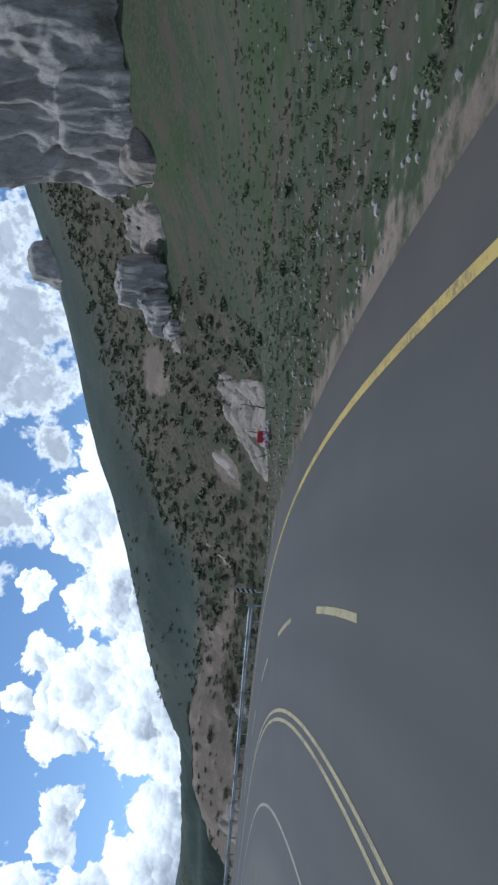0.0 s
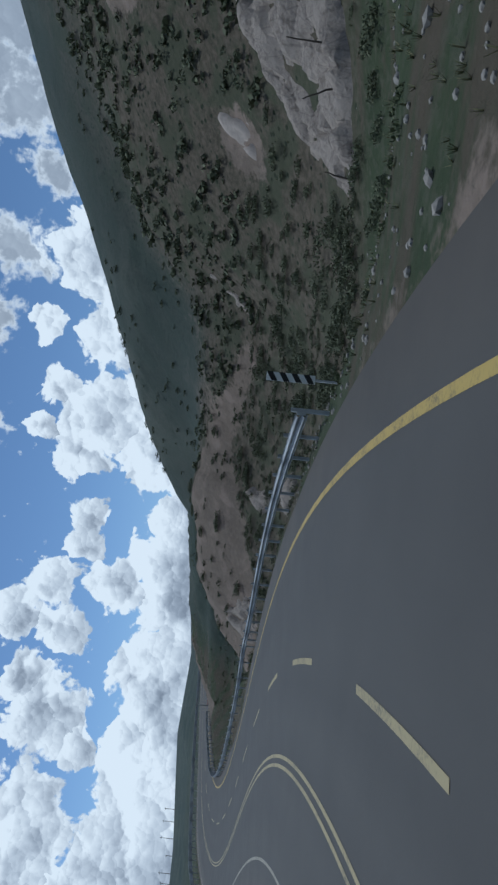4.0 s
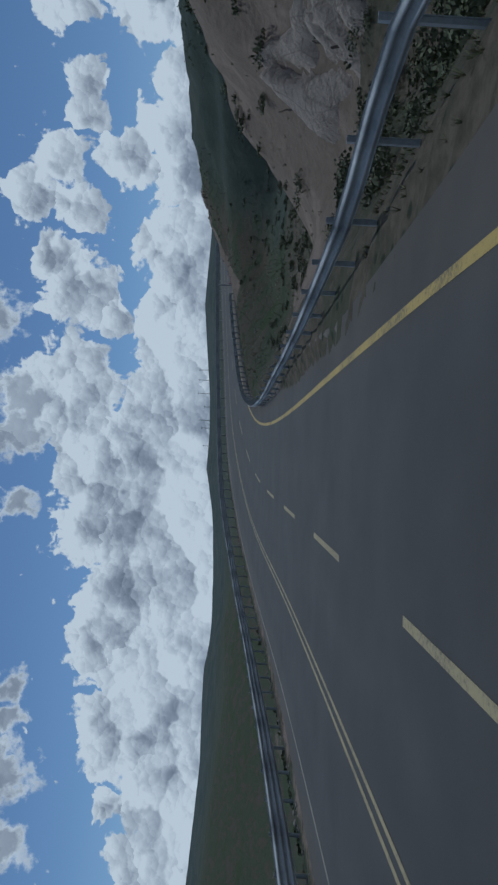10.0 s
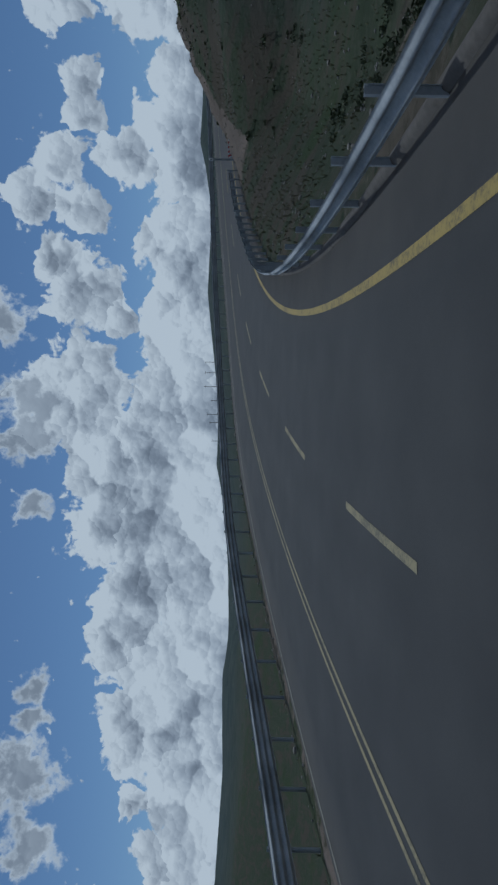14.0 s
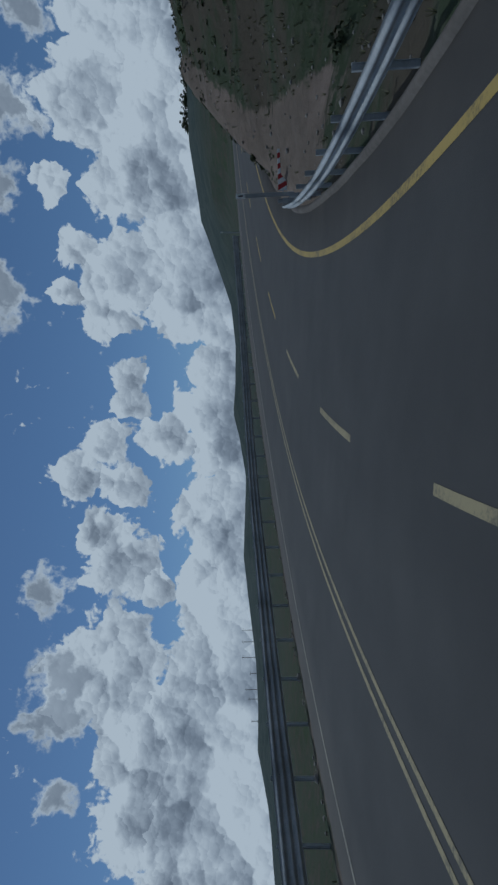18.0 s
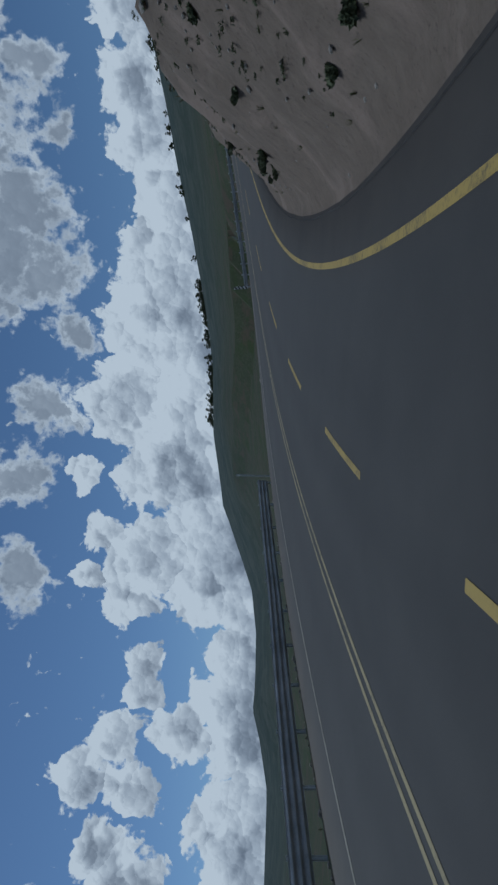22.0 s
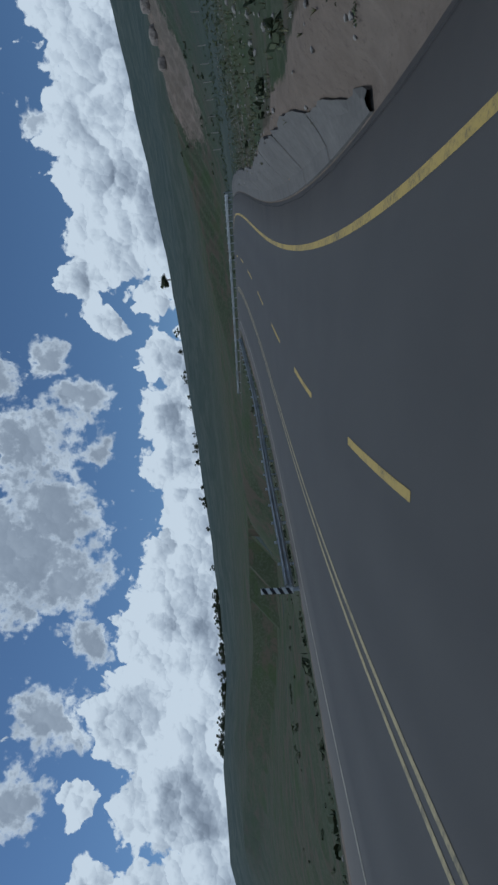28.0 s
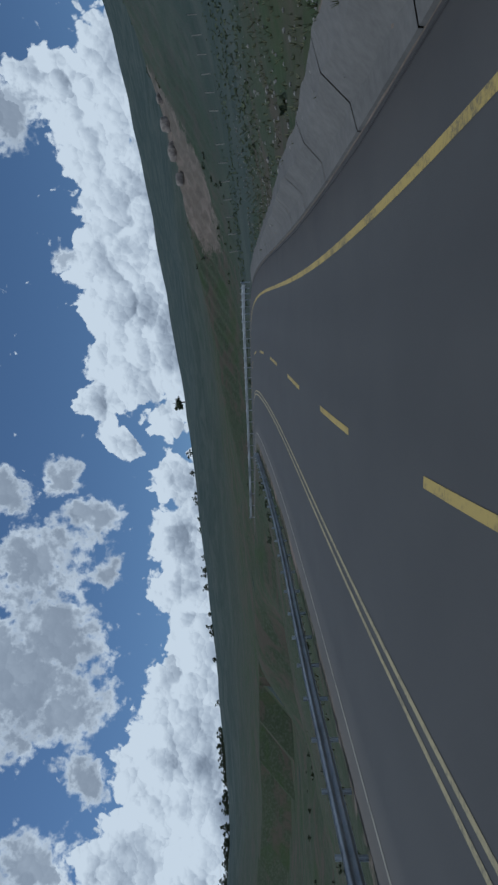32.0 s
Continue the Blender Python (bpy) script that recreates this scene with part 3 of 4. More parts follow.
def ground_base(x, y):
    nat, far = land(x, y)
    s, u, i = nearest_station(x, y)
    edge = road_at(s, np.clip(u, -knots(PAVED_LEFT, s), knots(PAVED_RIGHT, s)))[..., 2]
    right, left = u - knots(PAVED_RIGHT, s), -u - knots(PAVED_LEFT, s)
    cut = knots([(196, 0), (203, 0.2), (209, 0.72), (216, 1), (229, 1), (246, 0.27), (262, 0.2), (290, 0)], s)
    drop = ease(s, 80, 88) * (1 - ease(s, 190, 199))
    rough = fbm(x, y, 1 / 3.0, 4, 8)
    bank = np.clip((right - 0.45) * (0.95 + 0.5 * rough), 0, 3.4 * cut * (1 + 0.5 * rough)) + 0.10 * np.clip(right - 3, 0, None) + 0.03 * np.clip(right, 0, 1) * cut
    fall = -0.12 - 0.5 * np.clip(right - 1.1, 0, 5) + 0.3 * rough * ease(right, 1, 4)
    gentle = 0.04 * right + 0.07 * np.clip(right - 3, 0, None) + 0.25 * rough * ease(right, 0.3, 3)
    kind = ease(s, 190, 199)
    rise = drop * fall + (1 - drop) * (kind * bank + (1 - kind) * gentle)
    open_left = ease(s, 234, 240) * (1 - ease(s, 310, 330))
    sink = -0.05 * np.clip(left, 0, 1.2) - (0.42 - 0.3 * open_left) * np.clip(left - 1.2, 0, 9) + 0.25 * rough * ease(left, 1, 4)
    side = np.where(u > 0, rise, sink)
    out = np.where(u > 0, right, left)
    near = np.where(u > 0, 6 + 14 * kind, 9)
    wide = np.where(u > 0, 34 + 50 * kind, 48)
    end = ease(s, 325, 355)
    near, wide, side = near + (2 - near) * end, wide + (14 - wide) * end, side * (1 - end)
    k = ease(out, near, wide)
    low = np.where(u > 0, nat, nat - 5 * (1 - far))
    z = (edge + side) * (1 - k) + low * k
    inside = out < 0.02
    gully = fbm(s * 0.9, right * 0.25, 0.9, 4, 71) * 0.95 * kind * (u > 0) * ease(right, 0.6, 1.6) * (1 - ease(right, 4, 7)) * cut
    z = np.where(inside, edge - 0.03 - 0.2 * ease(-out, 0.2, 1.2), z + gully)
    bare_bank = kind * (u > 0) * (1 - ease(right, knots([(205, 2.5), (214, 4.2), (232, 4.2), (244, 1.7), (262, 1.1)], s), knots([(205, 4.0), (214, 6.5), (232, 6.5), (244, 2.6), (262, 1.9)], s)))
    verge = (1 - ease(out, 0.1, 1.5)) * (0.6 - 0.45 * drop * (u > 0))
    patches = np.clip(fbm(x, y, 1 / 16, 3, 21) * 2.2 - 0.1, 0, 0.6) * (0.3 + 0.6 * (u < 0) * ease(y, 35, 60) * (1 - ease(y, 120, 150)) + 0.7 * (u > 0) * ease(x, -78, -66) * (1 - ease(y, 95, 110)))
    back = y - knots(RIDGE, x)
    mound = ease(back + 7 * fbm(x, y, 1 / 8, 3, 95) - knots([(-45, -15), (-40, -12), (-34, -9), (-26, -5)], x), 0, 4) * (1 - ease(back, 0.5, 3)) * ease(x, -60, -54) * (1 - ease(x, -27, -19)) + 0.7 * np.exp(-((back + 1.6) / 2.2) ** 2) * ease(x, -26, -20) * (1 - ease(x, -17, -12))
    ridge = mound + np.exp(-(((x - 6) / 26) ** 2 + ((y - 244) / 11) ** 2)) + 0.8 * np.exp(-(((x + 3) / 2.6) ** 2 + ((y - 63) / 2.6) ** 2)) + 1.0 * np.exp(-(((x - 6.5) / 3.4) ** 2 + ((y - 69.5) / 4.5) ** 2))
    sandy = ease(ridge, 0.2, 0.8) * 0.85
    z = z + (np.abs(fbm(x * 0.75 + 0.2 * y, y * 0.12, 0.55, 3, 83)) - 0.18) * 2.2 * sandy * ease(out, 2.5, 6)
    bare = np.clip(np.maximum.reduce([bare_bank * 0.95, verge, patches * (1 - far), sandy]), 0, 1)
    scrub = np.clip(0.1 + 0.85 * ease(-x, -17, -5) * ease(y, 47, 56) * ease(x, -74, -56) * (1 - ease(y, 98, 125)) * (u > 0) + 0.6 * ease(y, 62, 70) * ease(x, -72, -52) * (1 - ease(y, 110, 150)) + 0.3 * fbm(x, y, 1 / 12, 3, 31), 0, 1)
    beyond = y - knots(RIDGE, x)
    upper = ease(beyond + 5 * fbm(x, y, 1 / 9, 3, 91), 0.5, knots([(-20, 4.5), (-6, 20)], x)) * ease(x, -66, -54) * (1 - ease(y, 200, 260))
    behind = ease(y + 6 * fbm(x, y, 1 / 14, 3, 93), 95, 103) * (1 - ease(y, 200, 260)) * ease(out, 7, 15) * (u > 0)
    # upper and rear slopes take most of the same hazed colour
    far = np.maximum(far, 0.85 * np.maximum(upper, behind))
    return z, bare, scrub, far


RIDGE_X = np.linspace(-62, -12, 26)
RIDGE_LIFT = knots(RIDGE_TOP, RIDGE_X) - ground_base(RIDGE_X, knots(RIDGE, RIDGE_X))[0]


def ground_height(x, y):
    """The ground with the spur's crest, and the hollow that parts it from the hill behind."""
    z, bare, scrub, far = ground_base(x, y)
    back = y - knots(RIDGE, x)
    along = ease(x, -64, -55) * (1 - ease(x, -14, -9))
    z = z + np.interp(x, RIDGE_X, RIDGE_LIFT) * np.exp(-(np.where(back < 0, back / 9, back / 6)) ** 2) * along
    z = z - 2.6 * np.exp(-((back - 9) / 5.5) ** 2) * ease(x, -64, -55) * (1 - ease(x, -6, 8))
    return z, bare, scrub, far


def sheet(xs, ys, keep=None):
    gx, gy = np.meshgrid(xs, ys)
    z, bare, scrub, far = ground_height(gx.ravel(), gy.ravel())
    n, m = len(xs), len(ys)
    j, i = np.meshgrid(np.arange(n - 1), np.arange(m - 1))
    a = (i * n + j).ravel()
    quads = np.stack([a, a + 1, a + n + 1, a + n], -1)
    if keep is not None:
        cx, cy = (xs[:-1] + xs[1:]) / 2, (ys[:-1] + ys[1:]) / 2
        kx, ky = np.meshgrid(cx, cy)
        quads = quads[keep(kx.ravel(), ky.ravel())]
    return np.stack([gx.ravel(), gy.ravel(), z], -1), quads, bare, scrub, far


def build_ground():
    fine = sheet(np.arange(-150, 90.3, 0.6), np.arange(-60, 270.3, 0.6))
    grow = np.concatenate([-150 - np.geomspace(4, 3600, 60)[::-1], np.arange(-150, 91, 6.0), 90 + np.geomspace(4, 3600, 60)])
    rows = np.concatenate([-60 - np.geomspace(4, 3600, 50)[::-1], np.arange(-60, 271, 6.0), 270 + np.geomspace(4, 3600, 70)])
    wide = sheet(grow, rows, lambda x, y: ~((x > -149) & (x < 89) & (y > -59) & (y < 269)))
    count = len(fine[0])
    verts = np.concatenate([fine[0], wide[0]])
    quads = np.concatenate([fine[1], wide[1] + count])
    me = bpy.data.meshes.new("ground")
    me.vertices.add(len(verts))
    me.vertices.foreach_set("co", verts.ravel())
    me.loops.add(quads.size)
    me.loops.foreach_set("vertex_index", quads.ravel())
    me.polygons.add(len(quads))
    me.polygons.foreach_set("loop_start", np.arange(0, quads.size, 4))
    me.polygons.foreach_set("use_smooth", np.ones(len(quads), bool))
    me.update()
    me.validate()
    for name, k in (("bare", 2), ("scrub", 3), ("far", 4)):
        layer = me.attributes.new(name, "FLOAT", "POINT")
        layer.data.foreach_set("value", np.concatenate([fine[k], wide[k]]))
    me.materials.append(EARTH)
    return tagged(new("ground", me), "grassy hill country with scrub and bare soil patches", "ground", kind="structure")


build_ground()


# ---- the road and its lines ----
def strip(name, s, us, h, mat, label="", parent=None):
    """A sheet along the road through the offsets us(s)."""
    cols = [np.broadcast_to(u, s.shape) for u in us]
    pts = np.stack([road_at(s, u, h if np.isscalar(h) else h[k]) for k, u in enumerate(cols)], 1)
    n, m = pts.shape[:2]
    faces = [(i * m + j, i * m + j + 1, (i + 1) * m + j + 1, (i + 1) * m + j) for i in range(n - 1) for j in range(m - 1)]
    return mesh_object(name, pts.reshape(-1, 3), faces, mat, parent, label, smooth=True), n, m


def build_road():
    s = np.arange(0.5, ROAD_END - 0.4, 1.0)
    edge = knots(PAVED_RIGHT, s)
    steps = np.linspace(0, 1, 15)
    margin = knots(PAVED_LEFT, s)
    us = [-margin + (edge + margin) * k for k in steps]
    hs = [-0.25] + [0.0] * 13 + [-0.25]
    us = [us[0] - 0.05] + us[1:-1] + [us[-1] + 0.05]
    us[1], us[-2] = -margin, edge
    road, n, m = strip("road", s, us, hs, ASPHALT)
    col = np.stack(us, 1)
    track = np.zeros_like(col)
    for lane in (1.8, -1.5, -4.8):
        for w in (-0.85, 0.85):
            track += np.exp(-((col - lane - w) / 0.35) ** 2)
    dust = 0.6 * np.clip(ease(col, edge[:, None] - 0.35, edge[:, None]) + ease(-col, margin[:, None] - 0.6, margin[:, None]), 0, 1)
    for name, v in (("track", track), ("dust", dust)):
        layer = road.data.attributes.new(name, "FLOAT", "POINT")
        layer.data.foreach_set("value", np.clip(v, 0, 1).ravel())
    return tagged(road, "dark grey asphalt mountain road with worn wheel tracks", "road", kind="structure")


ROAD = build_road()
DASH_PITCH = 9.216


def build_lines():
    s = np.arange(0.5, ROAD_END - 0.5, 0.8)
    right, centre = spline(EDGE_RIGHT, s), spline(CENTRE, s)
    for name, u, w, mat, label in (("edge_line", right, 0.075, YELLOW, "thick worn yellow edge line"),
                                   ("centre_line", centre + 0.13, 0.05, DULL_YELLOW, "faded yellow centre line"),
                                   ("centre_line", centre - 0.13, 0.05, DULL_YELLOW, "faded yellow centre line"),
                                   ("edge_line", 2 * centre - 0.28, 0.05, CREAM, "faded pale edge line")):
        strip(name, s, [u - w, u + w], 0.006, mat, label, ROAD)
    for k in range(37):
        a = 4.6 + DASH_PITCH * k
        strip("lane_dash", np.linspace(a, a + 4.13, 6), [-0.07, 0.07], 0.006, DULL_YELLOW if a < 200 else YELLOW, "", ROAD)


build_lines()


# ---- steel guardrails ----
def rail_profile(humps):
    """Cross-section of a corrugated beam, top first, as (out, up) pairs."""
    tall = 0.155 if humps == 2 else 0.255
    return [(0.04 * math.cos(i / 8 * 2 * math.pi + math.pi) + (0.02 if i in (0, humps * 8) else 0.0), tall * (1 - i / (humps * 4))) for i in range(humps * 8 + 1)]


def guardrail(name, s0, s1, offset, top, waves, side, label, pitch=3.8):
    mid = (s0 + s1) / 2
    rail = base(name, road_pose(mid, offset(mid), 0), label, "guardrail", "roadside guardrails")
    inv = rail.matrix_world.inverted()
    prof = rail_profile(waves)
    tall = 0.155 if waves == 2 else 0.255
    count = max(1, round((s1 - s0) / pitch))
    edges = np.linspace(s0, s1, count + 1)
    for a, b in zip(edges[:-1], edges[1:]):
        verts, faces = [], []
        cuts = np.linspace(a - 0.05, b + 0.05, 4)
        jog = random.uniform(-0.008, 0.008)
        for q in cuts:
            for back in (0.0, 0.004):
                for o, h in prof:
                    p = road_at(q, offset(q) - side * (o + jog) + side * back, top(q) - tall + h)
                    verts.append(inv @ Vector(p))
        n = len(prof)
        for c in range(3):
            for layer in (0, 1):
                for i in range(n - 1):
                    k = c * 2 * n + layer * n + i
                    f = (k, k + 1, k + 1 + 2 * n, k + 2 * n)
                    faces.append(f if layer == 0 else f[::-1])
        for c in (0, 3):
            for i in range(n - 1):
                k = c * 2 * n + i
                faces.append((k, k + n, k + n + 1, k + 1))
        mesh_object("beam", verts, faces, STEEL, rail, smooth=True)
    post_mesh = None
    for q in np.linspace(s0, s1, 2 * count + 1):
        if post_mesh is None:
            bm = bmesh.new()
            for x in (-0.045, 0.045):
                box(bm, (0.007, 0.06, 1.5), (x, 0, -0.75))
            box(bm, (0.09, 0.007, 1.5), (0, 0, -0.75))
            box(bm, (0.07, 0.05, 0.22), (-side * 0.08, 0, -0.26), bevel=0.006)
            post = part("post", bm, STEEL, rail)
            post_mesh = post.data
        else:
            post = new("post", post_mesh)
            post.parent = rail
        post.matrix_local = inv @ road_pose(q, offset(q) + side * 0.155, top(q) + (0.10 if waves == 2 else 0.03))
    return rail


guardrail("guardrail", 87.4, 199.0, lambda s: float(knots(RAIL_RIGHT, s)), lambda s: 0.68, 2, 1, "grey galvanised steel guardrail above the ravine")
guardrail("guardrail", 20, 237, lambda s: -8.6, lambda s: float(knots([(118, 0.66), (130, 0.8), (142, 1.03), (157, 1.18), (176, 1.14), (185, 1.0), (205, 0.98), (213, 0.85), (219, 0.7), (228, 0.54), (237, 0.57)], s)), 3, -1, "tall grey corrugated steel guardrail on the valley side")
guardrail("guardrail", 257.2, 314, lambda s: float(knots([(256, -7.05), (262, -7.45), (272, -7.9)], s)), lambda s: float(knots([(258, 0.45), (268, 0.5), (281, 0.36), (314, 0.2)], s)), 2, -1, "thin grey steel guardrail beyond a grassy verge")
guardrail("guardrail", 306, 352, lambda s: 5.9, lambda s: 0.72, 2, 1, "grey steel guardrail round a far bend")


# ---- rocks ----
def height_at(x, y):
    return float(ground_height(np.array([float(x)]), np.array([float(y)]))[0][0])


def rock(name, x, y, size, mat, label, category="rock", seed=1, turn=0.0, lean=0.0, detail=4, sink=0.25, upright=0.0, group="", top=None, parent=None, boxy=0.42):
    """A weathered rock of the given size, bedded in the ground, with fluted sides where upright."""
    bm = bmesh.new()
    bmesh.ops.create_icosphere(bm, subdivisions=detail, radius=1.0)
    big = max(size)
    deep = 0.045 * big
    fr = 0.85 if big < 13 else 0.62 if big < 20 else 0.36
    for v in bm.verts:
        d = v.co.normalized()
        k = max(abs(d.x), abs(d.y), abs(d.z))
        p = d * (1 + boxy * (1 / k - 1))
        w = Vector((p.x * size[0] / 2, p.y * size[1] / 2, p.z * size[2] / 2))
        broad = noise.fractal(w * (2.6 / big) + Vector((seed * 7.1, seed * 3.3, 0)), 1.0, 2.0, 3)
        q = 2.2 / deep ** 0.5
        warp = 0.25 * noise.noise(w * 0.4)
        ribs = noise.ridged_multi_fractal(Vector((w.x * 0.13 * q + seed + warp, w.y * 0.13 * q, w.z * 0.022 * q)), 0.9, 2.1, 3, 1.0, 2.0) - 1.0
        flute = noise.ridged_multi_fractal(Vector((w.x * fr + seed + warp, w.y * fr, w.z * fr * 0.11)), 0.9, 2.1, 5, 1.0, 2.0) - 1.0
        chips = noise.ridged_multi_fractal(Vector((w.x * 0.5, w.y * 0.5, w.z * 0.35 + seed)), 0.8, 2.3, 6, 1.0, 2.0) - 1.0
        out = 1 + 0.16 * broad
        flat = Vector((d.x, d.y, 0.25 * d.z))
        v.co = Vector((w.x * out, w.y * out, w.z * (1 + 0.2 * broad))) + flat * (upright * deep * 0.8 * ribs + upright * max(0.30, 0.034 * big) * flute) + d * chips * (0.07 + 0.006 * big)
    z = height_at(x, y) + size[2] * (0.5 - sink) if top is None else top - size[2] / 2
    m = pose(x, y, z, lean, 0, turn)
    if parent is not None:
        ob = part(name, bm, mat, parent, label, smooth=True)
        ob.matrix_world = m
        return ob
    me = bpy.data.meshes.new(name)
    bm.to_mesh(me)
    bm.free()
    me.materials.append(mat)
    me.polygons.foreach_set("use_smooth", [detail > 3] * len(me.polygons))
    ob = new(name, me)
    ob.matrix_world = m
    return tagged(ob, label, category, group)


def rock_face(name, corners, mat, label, rise, blocks, seed, group="", pitch=0.2):
    """Bare bedrock showing through a slope inside a ragged outline, split by cracks into blocks."""
    rng = np.random.default_rng(seed)
    c = np.array(corners, float)
    lo, hi = c.min(0) - 1.2, c.max(0) + 1.2
    gx, gy = np.meshgrid(np.arange(lo[0], hi[0], pitch), np.arange(lo[1], hi[1], pitch))
    x, y = gx.ravel(), gy.ravel()
    inner = np.full(x.shape, 1e9)
    for a, b in zip(c, np.roll(c, -1, 0)):
        e = (b - a) / np.linalg.norm(b - a)
        inner = np.minimum(inner, -(x - a[0]) * e[1] + (y - a[1]) * e[0])
    inner = inner + fbm(x, y, 0.55, 4, seed) * 2.4
    mask = ease(inner, -0.1, 0.7)
    seeds = rng.uniform(lo, hi, (blocks * 3, 2))
    wx, wy = x + 0.9 * fbm(x, y, 0.7, 3, seed + 1), y + 0.9 * fbm(x, y, 0.7, 3, seed + 2)
    dist = np.hypot(wx[:, None] - seeds[:, 0], wy[:, None] - seeds[:, 1])
    cell = dist.argmin(1)
    two = np.partition(dist, 1, 1)
    crack = ease(two[:, 1] - two[:, 0], 0.0, 0.35)
    tilt = rng.uniform(-0.16, 0.16, (len(seeds), 2))
    lift = rng.uniform(0.55, 1.2, len(seeds))
    rough = fbm(x, y, 0.6, 5, seed + 3) * 1.3 + np.abs(fbm(x * 1.0, y * 0.5, 1.7, 3, seed + 4)) * 0.5
    top = rise * (lift[cell] + rough) + (tilt[cell] * np.stack([x - seeds[cell, 0], y - seeds[cell, 1]], 1)).sum(1)
    z = ground_height(x, y)[0] + mask * top - 0.35 * (1 - mask) - 0.4 * (1 - crack) * mask
    n = gx.shape[1]
    a = (np.arange(gx.shape[0] - 1)[:, None] * n + np.arange(n - 1)).ravel()
    quads = np.stack([a, a + 1, a + n + 1, a + n], -1)
    quads = quads[mask[quads].max(1) > 0.01]
    mid = c.mean(0)
    whole = base(name, pose(mid[0], mid[1], height_at(*mid)), label, "rock", group)
    away = np.array((mid[0], mid[1], height_at(*mid)))
    for k in range(len(seeds)):
        own_quads = quads[cell[quads[:, 0]] == k]
        if len(own_quads) < 12:
            continue
        used, back = np.unique(own_quads, return_inverse=True)
        verts = np.stack([x, y, z], -1)[used] - away
        mesh_object("block", verts.tolist(), back.reshape(-1, 4).tolist(), mat, whole, smooth=True)
    return whole


cliff = base("rock_cliff", pose(36, 63, height_at(36, 63)), "tall grey fluted rock cliff above a grassy slope", "cliff")
rock("cliff_face", 35.5, 65, (22, 16, 32), ROCK, "", seed=3, turn=-38, detail=7, upright=1.0, top=36, parent=cliff, boxy=0.8)
rock("buttress", 29.0, 61.5, (8, 6, 17), ROCK, "", seed=4, turn=-40, detail=6, upright=0.9, top=23.5, parent=cliff, boxy=0.6)
rock("foot", 25.0, 60.5, (6, 5, 8), TAN_ROCK, "buff weathered rock foot", seed=6, turn=15, detail=6, upright=0.8, top=17.2, parent=cliff)
pillar = base("rock_pillar", pose(13, 66, height_at(13, 66)), "rounded grey rock pillar with vertical grooves", "rock")
rock("column", 14.6, 66, (4.4, 4.2, 11.5), ROCK, "", seed=5, turn=-20, detail=6, upright=1.5, top=18.4, parent=pillar)
rock("shoulder", 12.0, 65.4, (4.4, 4.2, 9.0), ROCK, "", seed=8, turn=-35, detail=6, upright=1.5, top=15.6, parent=pillar)
rock("shoulder", 9.6, 64.6, (4.0, 3.6, 6.4), ROCK, "", seed=11, turn=-40, detail=6, upright=1.5, top=12.6, parent=pillar)
rock("rock_crag", 24, 101, (6.5, 5.5, 11.0), ROCK, "small grey crag standing on the hill's crest", "rock", 12, 0, detail=5, top=40.0, upright=0.6)
rock_face("rock_outcrop", [(17.4, 62), (22.5, 62), (22.5, 70), (17.4, 68)], TAN_ROCK, "pale broken rock at the foot of a cliff", 0.8, 9, 9)
rock_face("rock_outcrop", [(-6.4, 52.6), (0.2, 51.2), (4.4, 50.6), (5.6, 59.6), (1.8, 59.6), (-2.6, 57.4)], TAN_ROCK, "long pale cracked bedrock slab breaking through a slope", 0.5, 18, 14)
rock_face("rock_outcrop", [(-4.3, 61.4), (-1.6, 61.6), (-1.4, 64.4), (-4.0, 64.2)], PALE_EARTH, "pale bare rounded rock patch among shrubs", 0.3, 3, 31)
rock_face("rock_outcrop", [(-14.4, 69.0), (-12.0, 69.4), (-11.6, 72.4), (-13.4, 71.6)], TAN_ROCK, "small pale rock outcrop among scrub", 0.5, 4, 18)
rock_face("rock_outcrop", [(7.4, 62.4), (9.4, 62.2), (9.0, 64.8), (7.6, 64.6)], TAN_ROCK, "pale rubble trailing from a rock pillar", 0.5, 6, 19)
rock_face("rock_slab", [(-27.8, 66.4), (-23.6, 64.4), (-23.0, 66.0), (-26.2, 69.6)], TAN_ROCK, "pinkish ribbed bedrock slab behind a guardrail", 0.55, 4, 22, "eroded slabs")
rock_face("rock_slab", [(-29.2, 70.6), (-27.4, 69.4), (-26.8, 70.6), (-28.2, 73.0)], TAN_ROCK, "leaning flat grey slab in a bare slope", 0.5, 2, 23, "eroded slabs")
rock_face("rock_slab", [(-43.4, 72.2), (-38.0, 69.4), (-37.2, 72.4), (-42.4, 75.2)], TAN_ROCK, "pinkish tan eroded ledge on a sandy ridge", 0.4, 4, 24, "eroded slabs")


def stick(name, x, y, long, turn, rise, thick, seed, label, group):
    """A thin bent dead branch: lying on the slope, or standing when rise is near 90."""
    rng = np.random.default_rng(seed)
    bm = bmesh.new()
    rings = []
    for i in range(7):
        k = i / 6
        c = Vector((long * k, rng.normal() * 0.02 * long, rng.normal() * 0.015 * long))
        r = thick * (1 - 0.6 * k)
        rings.append([bm.verts.new(c + Vector((0, math.cos(a) * r, math.sin(a) * r))) for a in (0, 1.257, 2.513, 3.77, 5.027)])
    for p, q in zip(rings, rings[1:]):
        for i in range(5):
            bm.faces.new((p[i], p[i - 1], q[i - 1], q[i]))
    bm.faces.new(rings[0])
    bm.faces.new(rings[-1][::-1])
    me = bpy.data.meshes.new(name)
    bm.to_mesh(me)
    bm.free()
    me.materials.append(BARK)
    ob = new(name, me)
    ob.matrix_world = pose(x, y, height_at(x, y) + (thick * 0.6 if rise < 60 else -0.15), 0, 0, turn) @ pose(0, 0, 0, 0, -rise, 0)
    return tagged(ob, label, name.replace("_", " "), group)


